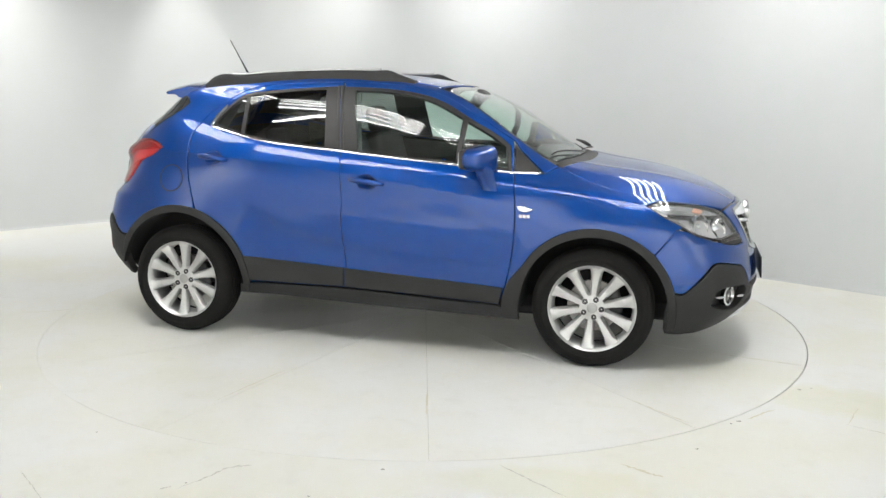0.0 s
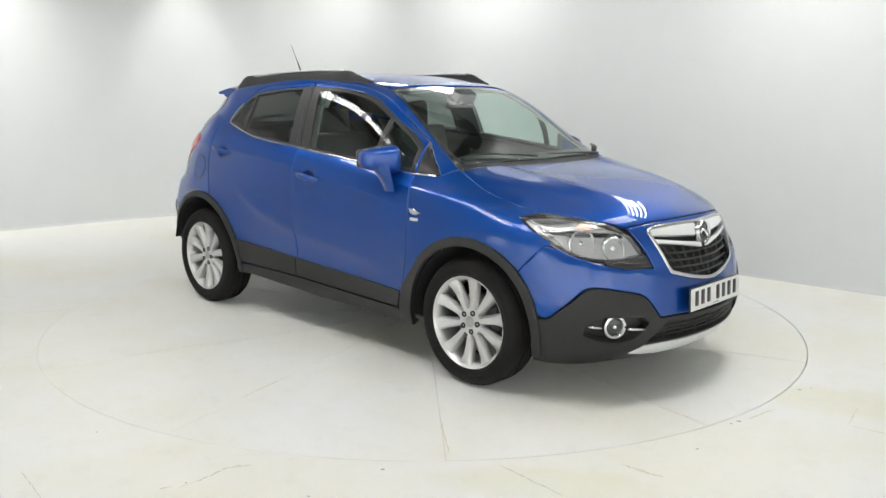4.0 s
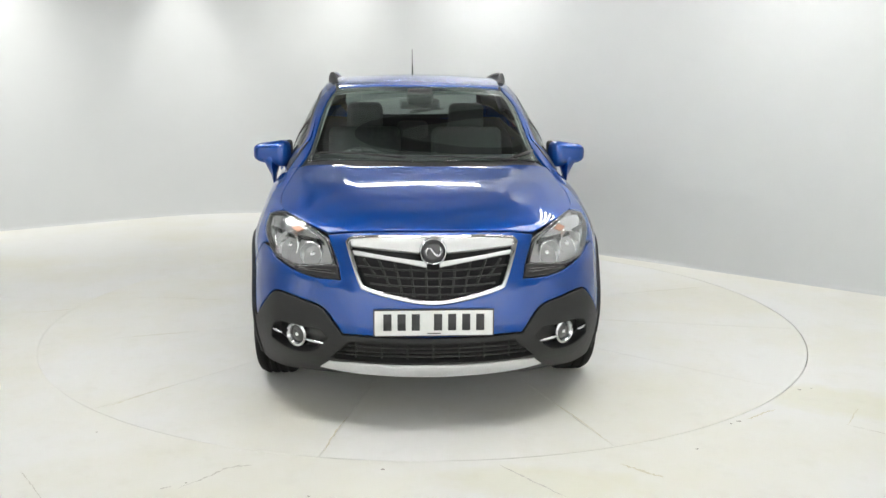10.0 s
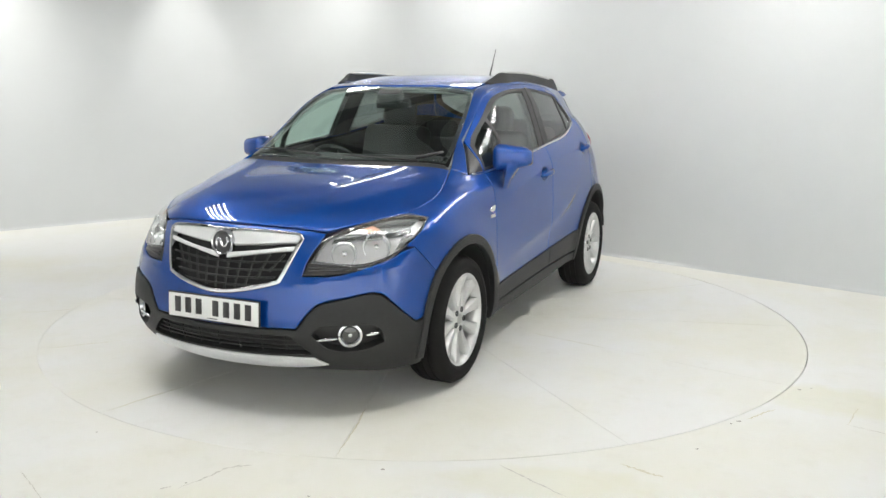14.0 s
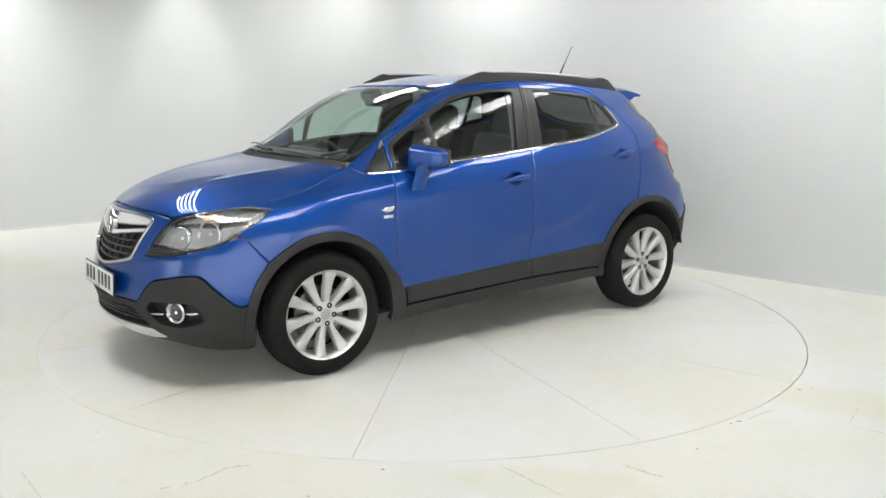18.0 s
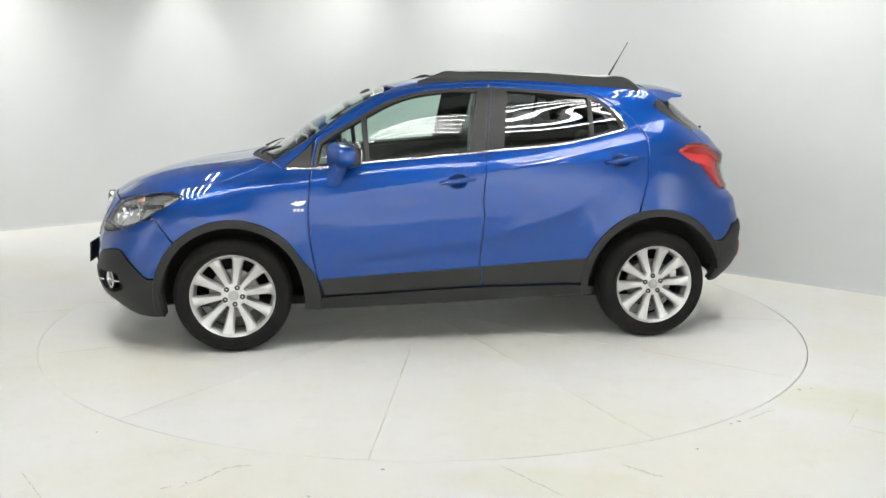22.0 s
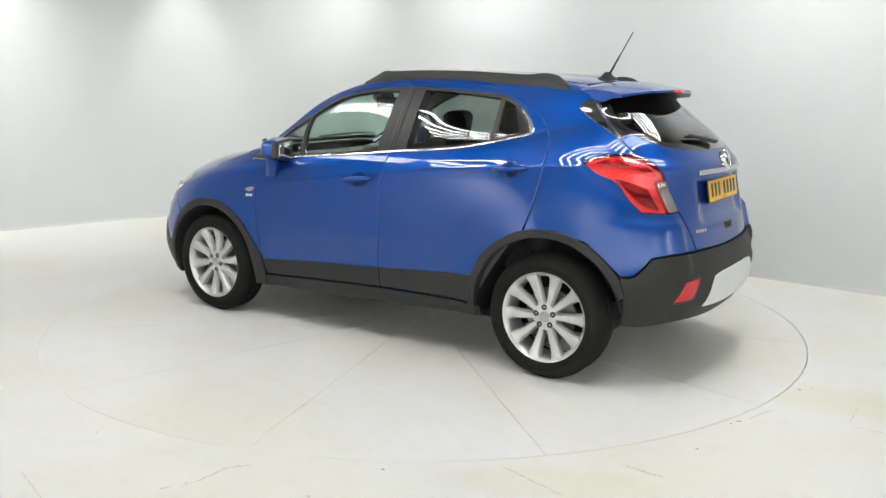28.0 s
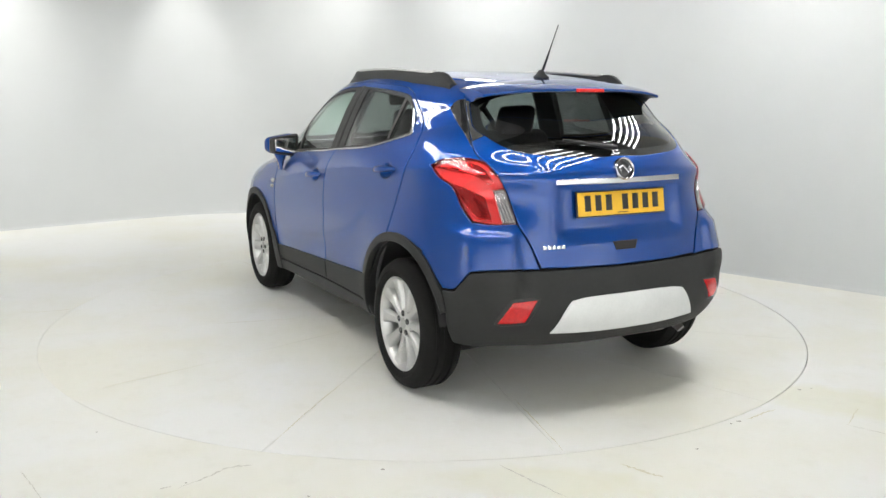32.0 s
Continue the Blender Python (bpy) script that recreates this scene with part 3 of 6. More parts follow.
def studio():
    wall = part("wall_studio", wall_mesh(), WALL, None, smooth=True, sharp=40)
    tagged(wall, "smooth white painted studio wall with rounded corners", "wall", kind="structure")
    bm = bmesh.new()
    n = 256
    off = (0.0026, 0.0008)  # the table sits a little off centre in its opening
    inner = [bm.verts.new((off[0] + TABLE_R * math.cos(2 * math.pi * i / n), off[1] + TABLE_R * math.sin(2 * math.pi * i / n), 0)) for i in range(n)]
    low = [bm.verts.new((v.co.x, v.co.y, -0.06)) for v in inner]
    outer = [bm.verts.new((13 * math.cos(2 * math.pi * i / n), -2 + 13 * math.sin(2 * math.pi * i / n), 0)) for i in range(n)]
    for i in range(n):
        j = (i + 1) % n
        bm.faces.new((inner[i], outer[i], outer[j], inner[j]))
        bm.faces.new((low[i], inner[i], inner[j], low[j]))
    floor = part("floor", bm, FLOOR, None, smooth=False)
    tagged(floor, "worn white painted studio floor with scuffs and faint stains", "floor", kind="structure")
    bm = bmesh.new()
    lathe(bm, [(0.0, -0.06), (2.6, -0.06), (2.6, -0.07)], steps=64)
    tagged(part("floor_pit", bm, GAP, None), "dark pit below the turntable's edge", "floor", kind="structure")
    # ceiling sheets with ridges and dark beams below them, in one mesh
    bm = bmesh.new()
    box(bm, (18, 18, 0.1), pose(0, -2, CEILING_Z + 0.05))
    for k in range(-8, 9):
        box(bm, (0.06, 17.6, 0.05), pose(k * 1.0, -2, CEILING_Z - 0.02))
    tagged(part("ceiling", bm, ROOFING, None, smooth=False), "pale ribbed sheet roof above the studio", "ceiling", kind="structure")
    for k in range(-3, 4):
        beam_bm = bmesh.new()
        box(beam_bm, (15.0, 0.55, 0.16), pose(0, 0, 0), 0.01)
        beam = tagged(part("roof_beam", beam_bm, BEAM, None, smooth=False), "wide dark grey beam under the studio roof", "beam", "roof beams")
        beam.matrix_basis = pose(0, -2, CEILING_Z - 0.125, 0, 0, 32) @ pose(0, k * 2.1, 0)
    table = tagged(part("turntable", disc_mesh(TABLE_R - SEAM - 0.004, -0.012, 0.04), JOINT, None, smooth=True, sharp=30), "round turntable of white-painted boards, flush with the floor, scuffed", "turntable")
    # twelve wedge-shaped boards
    for k in range(12):
        a0, a1, g, r = radians(17 + 30 * k), radians(47 + 30 * k), 0.0011, TABLE_R - SEAM
        bm = bmesh.new()
        rows = []
        for i in range(25):
            a = a0 + (a1 - a0) * i / 24
            rows.append(Vector((r * math.cos(a), r * math.sin(a), 0)))
        mid = (a0 + a1) / 2
        n0, n1 = Vector((-math.sin(a0), math.cos(a0), 0)) * g, Vector((math.sin(a1), -math.cos(a1), 0)) * g
        rows[0], rows[-1] = rows[0] + n0, rows[-1] + n1
        rows.append(Vector((math.cos(mid), math.sin(mid), 0)) * (g / math.sin(radians(15))))
        top = [bm.verts.new(p) for p in rows]
        low = [bm.verts.new(p - Vector((0, 0, 0.012))) for p in rows]
        bm.faces.new(top)
        for i in range(len(top)):
            j = (i + 1) % len(top)
            bm.faces.new((top[j], top[i], low[i], low[j]))
        part("board", bm, BOARD, table, smooth=False)
    return table


TABLE = studio()

# a wide ring of fluorescent strips over the turntable
TUBE = glowing("fluorescent_tube", (1.0, 0.99, 0.97), 30.0)
HOUSING = material("lamp_housing", (0.7, 0.7, 0.7), 0.5)


def light_bank(m, length, strips=5, pitch=0.115, width=0.022):
    """A row of parallel strip lights in one hanging frame, facing down."""
    lamp = new("ceiling_light")
    lamp.matrix_basis = m
    for s in (-1, 1):
        bm = bmesh.new()
        box(bm, (0.05, strips * pitch, 0.05), pose(s * length * 0.36, 0, 0.07), 0.006)
        part("rail", bm, HOUSING, lamp)
        bm = bmesh.new()
        tube(bm, [(s * length * 0.36, 0, 0.09), (s * length * 0.36, 0, CEILING_Z - LAMP_Z)], 0.006, 8)
        part("hanger", bm, HOUSING, lamp)
    for k in range(strips):
        y = (k - (strips - 1) / 2) * pitch
        bm = bmesh.new()
        box(bm, (length, width + 0.012, 0.03), pose(0, y, 0.018), 0.005)
        part("strip_housing", bm, HOUSING, lamp)
        bm = bmesh.new()
        box(bm, (length - 0.04, width, 0.014), pose(0, y, -0.003), 0.004)
        part("tube", bm, TUBE, lamp, "glowing white fluorescent tube")
    return tagged(lamp, "hanging bank of parallel white fluorescent strip lights", "ceiling light", "strip lights round the turntable")


LAMP_Z = 2.95
for k in (0, 2, 4, 5, 6, 7):
    light_bank(pose(-0.1, -0.1, 0, 0, 0, 2.8 + 45 * k) @ pose(2.4, 0, LAMP_Z, 0, 0, 90), 1.75)


def downlight(x, y, tx, ty, watts, tz=1.2, cone=62, z=3.45):
    """A small ceiling spot that washes the wall; several are added fill out of view."""
    at, to = Vector((x, y, z)), Vector((tx, ty, tz))
    m = look(at, to)
    bm = bmesh.new()
    lathe(bm, [(0.05, -0.02), (0.06, -0.02), (0.06, 0.10), (0.02, 0.13), (0.0, 0.13)], steps=24)
    lamp = part("spot_lamp", bm, HOUSING, None, sharp=40)
    lamp.matrix_basis = m
    tube_bm = bmesh.new()
    tube(tube_bm, [m.inverted() @ at, m.inverted() @ Vector((x, y, CEILING_Z - 0.02))], 0.01, 8)
    part("stem", tube_bm, HOUSING, lamp)
    tagged(lamp, "small grey unseen ceiling spot washing the studio wall, several added as fill", "spot lamp", "wall spots")
    data = bpy.data.lights.new("spot_light", "SPOT")
    data.energy, data.spot_size, data.spot_blend, data.shadow_soft_size, data.color = watts, radians(cone), 1.0, 0.05, (1.0, 0.98, 0.94)
    ob = new("spot_light", data)
    ob.matrix_basis = m @ pose(0, 0, -0.03)


downlight(-2.65, 4.20, -2.95, 4.75, 70)
downlight(-4.15, 3.05, -4.55, 3.55, 66)
# three wide spots added as fill to brighten the left wall
downlight(-1.1, 3.6, -1.6, 4.6, 120, 1.6, 120)
downlight(-3.6, 2.2, -4.1, 3.1, 145, 1.4, 120)
downlight(-5.2, .9, -6.0, 1.6, 135, 1.4, 120)
# spots above the bright top of the right-hand wall
for x in (.3, 1.1, 1.9, 2.7):
    y = 5.5 - (x + 2.05) * .9036
    downlight(x - .335, y - .371, x - .02, y - .02, 72, 3.5, 90, 4.35)
# unseen fill lamps, added to light the walls behind the camera and beside it
for x in (-3.9, -1.3, 1.3, 3.9):
    downlight(x, -6.7, x * 1.15, -8.9, 1050, 1.3, 140)
downlight(-6.0, -4.9, -7.3, -5.1, 700, 1.0, 130)
downlight(5.1, -5.4, 6.3, -5.6, 700, 1.0, 130)

# scuffs and cracks in the floor paint, thin films of dirt
DIRT = grain(material("floor_dirt", (0.56, 0.54, 0.49), 0.8), 30, (0.48, 0.46, 0.41), (0.70, 0.68, 0.63))
STAIN = grain(material("floor_stain", (0.62, 0.57, 0.42), 0.6), 12, (0.58, 0.53, 0.38), (0.72, 0.69, 0.58))


def streak(name, points, width, mat, parent=None, z=0.0006):
    """A thin ragged film along a line."""
    bm = bmesh.new()
    pts = bent([(*p, 0) for p in points], 10)
    rows = []
    for i, p in enumerate(pts):
        d = Vector(pts[min(i + 1, len(pts) - 1)] - pts[max(i - 1, 0)]).normalized()
        n = Vector((-d.y, d.x, 0))
        w = width * (0.25 + random.random()) * (1 - abs(2 * i / (len(pts) - 1) - 1) ** 4)
        c = Vector((p[0], p[1], z)) + n * width * random.uniform(-0.4, 0.4)
        rows.append((bm.verts.new(c + n * w / 2), bm.verts.new(c - n * w / 2)))
    for a, b in zip(rows, rows[1:]):
        bm.faces.new((a[0], a[1], b[1], b[0]))
    for f in bm.faces:
        if f.normal.z < 0:
            f.normal_flip()
    return part(name, bm, mat, parent, smooth=False)


for pts, w, mat, label in (
    ([(.30, -2.49), (.40, -2.62), (.54, -2.79)], .010, DIRT, "thin dark crack in the white floor paint"),
    ([(.80, -2.49), (.88, -2.56), (.95, -2.62)], .022, STAIN, "small yellowish scrape on the white floor"),
    ([(-.70, -2.49), (-.80, -2.52), (-.86, -2.60), (-.96, -2.71)], .014, DIRT, "grey dirty streak on the white floor"),
    ([(-.98, -2.68), (-1.02, -2.71)], .016, DIRT, "small grey dirt smear on the white floor"),
    ([(1.95, -2.07), (2.03, -2.14), (2.20, -2.28)], .008, DIRT, "thin crack in the white floor paint"),
    ([(1.96, -2.08), (2.05, -1.95), (2.12, -1.86)], .007, STAIN, "faint joint line in the white floor"),
    ([(-1.62, -2.55), (-1.53, -2.66), (-1.42, -2.80)], .006, DIRT, "faint scratch in the white floor paint"),
    ([(-2.45, .05), (-2.62, -.03), (-2.80, -.05)], .010, STAIN, "faint scuff on the white floor"),
    ([(1.50, -2.02), (1.62, -1.93), (1.70, -1.88)], .012, STAIN, "small yellowish scrape beside the turntable"),
):
    tagged(streak("floor_scuff", pts, w * .8, mat), label, "scuff", "scuffs on the floor")
for pts, w in (([(.46, -1.50), (.52, -1.72), (.58, -1.92)], .010), ([(-.49, -1.98), (-.44, -1.75), (-.37, -1.45)], .011), ([(1.46, -1.36), (1.62, -1.50), (1.78, -1.63)], .010), ([(1.95, -.45), (2.15, -.50), (2.38, -.54)], .010),
               ([(1.80, .55), (2.0, .62), (2.32, .71)], .012), ([(-.66, 2.2), (-.58, 1.92), (-.50, 1.63)], .010), ([(.32, 1.36), (.27, 1.15), (.20, .86)], .010), ([(-1.10, 1.02), (-1.40, 1.31), (-1.74, 1.62)], .009), ([(-1.75, .38), (-2.05, .45), (-2.38, .53)], .009)):
    streak("joint_dirt", pts, w * .7, STAIN, TABLE, 0.0006)


# small chips and specks of dirt lying on the white floor
def fleck(x, y, r):
    bm = bmesh.new()
    rim = [bm.verts.new((r * random.uniform(.6, 1.2) * math.cos(a), r * random.uniform(.35, .7) * math.sin(a), 0)) for a in np.linspace(0, 2 * math.pi, 9, endpoint=False)]
    top = [bm.verts.new((v.co.x * .6, v.co.y * .6, .0012)) for v in rim]
    bm.faces.new(top)
    for i in range(9):
        bm.faces.new((rim[i], rim[(i + 1) % 9], top[(i + 1) % 9], top[i]))
    ob = part("paint_fleck", bm, FLECK, None)
    ob.matrix_basis = pose(x, y, 0.0004, 0, 0, random.uniform(-30, 30))
    tagged(ob, "small grey paint fleck lying on the white floor", "fleck", "flecks on the floor")


FLECK = grain(material("fleck_grey", (0.30, 0.28, 0.24), 0.8), 40, (0.24, 0.22, 0.18), (0.38, 0.36, 0.31))
for x, y, r in ((-1.471, -2.148, .007), (-.933, -2.654, .006), (-.173, -2.537, .011), (-.441, -2.770, .007), (1.171, -2.344, .009), (1.467, -2.031, .013), (1.939, -1.602, .011), (2.009, -1.585, .007), (2.30, -1.79, .008), (1.42, -2.06, .008)):
    fleck(x, y, r)


# ---------------------------------------------------------------- the car
LINING = grain(material("grey_lining", (0.42, 0.43, 0.41), 0.9), 20, (0.38, 0.39, 0.37), (0.46, 0.47, 0.45))
SEAT = grain(material("seat_fabric", (0.03, 0.031, 0.032), 0.9), 30, (0.024, 0.025, 0.026), (0.04, 0.041, 0.042), bump=0.4, bump_scale=500)
DASH = grain(material("dashboard_plastic", (0.045, 0.046, 0.047), 0.6), 12, (0.038, 0.039, 0.040), (0.055, 0.056, 0.057), bump=0.2, bump_scale=600)
ALLOY = grain(material("alloy", (0.56, 0.56, 0.56), 0.32, 0.75), 14, (0.52, 0.52, 0.515), (0.60, 0.60, 0.595), rough=(0.30, 0.40))
STEEL = grain(material("brake_steel", (0.30, 0.29, 0.28), 0.4, 0.9), 25, (0.22, 0.20, 0.19), (0.36, 0.35, 0.34), rough=(0.3, 0.5))
PLATE_WHITE = grain(material("white_plate", (0.72, 0.73, 0.72), 0.35), 8, (0.68, 0.69, 0.68), (0.76, 0.77, 0.76))
PLATE_YELLOW = grain(material("yellow_plate", (0.80, 0.47, 0.02), 0.35), 8, (0.76, 0.43, 0.015), (0.84, 0.50, 0.03))
INK = material("plate_ink", (0.02, 0.02, 0.022), 0.4)
MIRROR = material("mirror_glass", (0.85, 0.87, 0.88), 0.01, 1.0)
AMBER = material("amber_plastic", (0.62, 0.34, 0.24), 0.2, 0.5, 0.6)
LENS = glass("clear_lens", (0.97, 0.98, 0.98))
PEARL = material("lamp_reflector", (0.62, 0.63, 0.64), 0.14, 0.95)
PEARL_DIM = material("bowl_reflector", (0.74, 0.75, 0.76), 0.20, 0.95)


def lamp_red():
    """Deep red lens plastic with a glossy skin, for the small lights."""
    m = material("red_lens", (0.50, 0.012, 0.012), 0.22, 0.0, 1.0, 0.005, 0.1)
    tc = node(m, "ShaderNodeTexCoord")
    w = node(m, "ShaderNodeTexNoise", Scale=60.0, Detail=2.0)
    join(m, tc.outputs["Object"], w.inputs["Vector"])
    ramp = node(m, "ShaderNodeValToRGB")
    ramp.color_ramp.elements[0].color, ramp.color_ramp.elements[1].color = (0.36, 0.004, 0.008, 1), (0.68, 0.014, 0.016, 1)
    join(m, w.outputs["Fac"], ramp.inputs[0])
    join(m, ramp.outputs[0], bsdf(m).inputs["Base Color"])
    return m


def fluted():
    """Bright reflector behind the red lens, with fine upright flutes and broader facets."""
    m = material("lamp_flutes", (0.80, 0.80, 0.80), 0.26, 0.45)
    tc = node(m, "ShaderNodeTexCoord")
    fine = node(m, "ShaderNodeTexWave", Scale=55.0, Distortion=0.6)
    fine.bands_direction = "Y"
    broad = node(m, "ShaderNodeTexVoronoi", Scale=16.0)
    for n in (fine, broad):
        join(m, tc.outputs["Object"], n.inputs["Vector"])
    b1 = node(m, "ShaderNodeBump", Strength=0.35, Distance=0.002)
    join(m, fine.outputs["Fac"], b1.inputs["Height"])
    b2 = node(m, "ShaderNodeBump", Strength=0.6, Distance=0.012)
    join(m, broad.outputs["Distance"], b2.inputs["Height"])
    join(m, b1.outputs[0], b2.inputs["Normal"])
    join(m, b2.outputs[0], bsdf(m).inputs["Normal"])
    return m


RED_GLASS = glass("red_lens_glass", (0.88, 0.018, 0.020))
FLUTES = fluted()
RED = lamp_red()
CAR = tagged(new("car"), "metallic blue five-door crossover car with grey cladding on the turntable", "car")
FRONT_X, REAR_X, HUB_Z, TYRE_R = 1.2775, -1.2775, 0.337, 0.337


def arc(cx, r, a0, a1, n, mode="S"):
    return [(mode, cx + r * math.cos(radians(a0 + (a1 - a0) * i / n)), 0.335 + r * math.sin(radians(a0 + (a1 - a0) * i / n))) for i in range(n + 1)]


def N(*p):
    return ("N", *p)


def C(q):
    """A mark that is a corner."""
    return (*q, "!")


# lines that neighbouring panels share
BONNET_SIDE = marks("T", (1.18, .722), (1.32, .745), (1.48, .742), (1.60, .715))
HEAD_TOP = [N(1.70, .665, .932), N(1.83, .582, .902)]
HEAD_IN = [N(1.945, .485, .848)]
HEAD_LOW = [N(1.945, .622, .716), N(1.835, .728, .745), N(1.73, .780, .800), N(1.635, .805, .855)]
HEAD_TAIL, HEAD_TOE = N(1.545, .800, .918), N(2.045, .438, .737)
DOOR_FRONT = marks("S", (.79, .423), (.825, .603), (.838, .768), (.835, .895), (.814, 1.067))
DOOR_MID = marks("S", (-.17, .485), (-.194, .768), (-.189, .892), (-.219, 1.169))
DOOR_REAR = marks("S", (-1.05, 1.432), (-1.15, 1.36), (-1.225, 1.25), (-1.228, 1.15), (-1.212, 1.0), (-1.175, .86))
DOOR_TOP_F = marks("S", (.56, 1.376), (.36, 1.484), (.195, 1.530), (0, 1.553))
DOOR_TOP_R = marks("S", (-.54, 1.552), (-.86, 1.526))
SCREEN_SIDE = [N(.52, .575, 1.435), N(.69, .613, 1.335), N(.88, .645, 1.225)]
TAIL_EDGE = [N(-1.505, .606, 1.335), N(-1.62, .640, 1.235)]
LAMP_INNER = [N(-1.77, .608, 1.137), N(-1.842, .592, 1.04)]
LAMP_LOWER = [N(-1.836, .66, .922)]
LAMP_OUTER = [N(-1.692, .757, .985), N(-1.608, .758, 1.068), N(-1.505, .768, 1.106)]
LAMP_UPPER = [N(-1.485, .732, 1.183), N(-1.595, .677, 1.201)]


def roof_spot(s, r, inner=1.0):
    """A point of the roof skin: s from front to rear, r from -1 to 1 across."""
    def at(s):
        w = np.interp(s, (0, .09, .22, .48, .74, 1), (.505, .530, .545, .549, .535, .42)) * inner
        y = r * w
        a = abs(y)
        front = .345 - .010 * (a / .30) ** 2 - .1 * max(0, a - .30) ** 1.5
        rear = -1.34 + .055 * (a / .42) ** 2
        x = front + (rear - front) * s
        zc = np.interp(x, ROOF_LINE[:, 0], ROOF_LINE[:, 1])
        ze = EDGE_LINE(x)
        return x, y, ze + (zc - ze) * (1 - abs(r * inner) ** 2.3)
    x, y, z = at(s)
    for end, k in ((0, max(0, 1 - s / .16) ** 2), (1, max(0, (s - .84) / .16) ** 2)):
        if k:
            ex, ey, ez = at(end)
            z += (on_skin(("T", ex, ey)).z - ez) * k
    return Vector((x, y, z))


ROOF_LINE = bent([(-1.34, 1.556), (-1.1, 1.598), (-.8, 1.626), (-.5, 1.634), (-.2, 1.626), (.05, 1.604), (.2, 1.580), (.345, 1.545)], 8)


@functools.lru_cache(None)
def edge_table():
    xs = np.linspace(-1.34, .36, 24)
    return xs, np.array([on_skin(("T", x, np.interp(x, (-1.34, -1.285, -.9, -.5, -.1, .12, .30), (.40, .42, .535, .549, .545, .530, .505)))).z for x in xs])


def EDGE_LINE(x):
    xs, zs = edge_table()
    return float(np.interp(x, xs, zs))


def roof_bm(drop, inner):
    """The roof skin as one sheet with a turned-down rim; drop lowers it for the lining."""
    bm = bmesh.new()
    rows = [[bm.verts.new(roof_spot(s, r, inner) - Vector((0, 0, drop))) for r in np.linspace(-1, 1, 41)] for s in np.linspace(0, 1, 49)]
    for a, b in zip(rows, rows[1:]):
        for k in range(len(a) - 1):
            bm.faces.new((a[k], a[k + 1], b[k + 1], b[k]))
    rim = rows[0] + [r[-1] for r in rows[1:]] + rows[-1][-2::-1] + [r[0] for r in rows[-2:0:-1]]
    low = [bm.verts.new(v.co - Vector((0, 0, .012))) for v in rim]
    for i in range(len(rim)):
        j = (i + 1) % len(rim)
        bm.faces.new((rim[i], rim[j], low[j], low[i]))
    bmesh.ops.recalc_face_normals(bm, faces=bm.faces)
    if rows[24][20].normal.z < 0:
        bmesh.ops.reverse_faces(bm, faces=bm.faces)
    for e in bm.edges:
        if len(e.link_faces) == 2 and e.calc_face_angle(0) > 0.6:
            e.smooth = False
    return bm


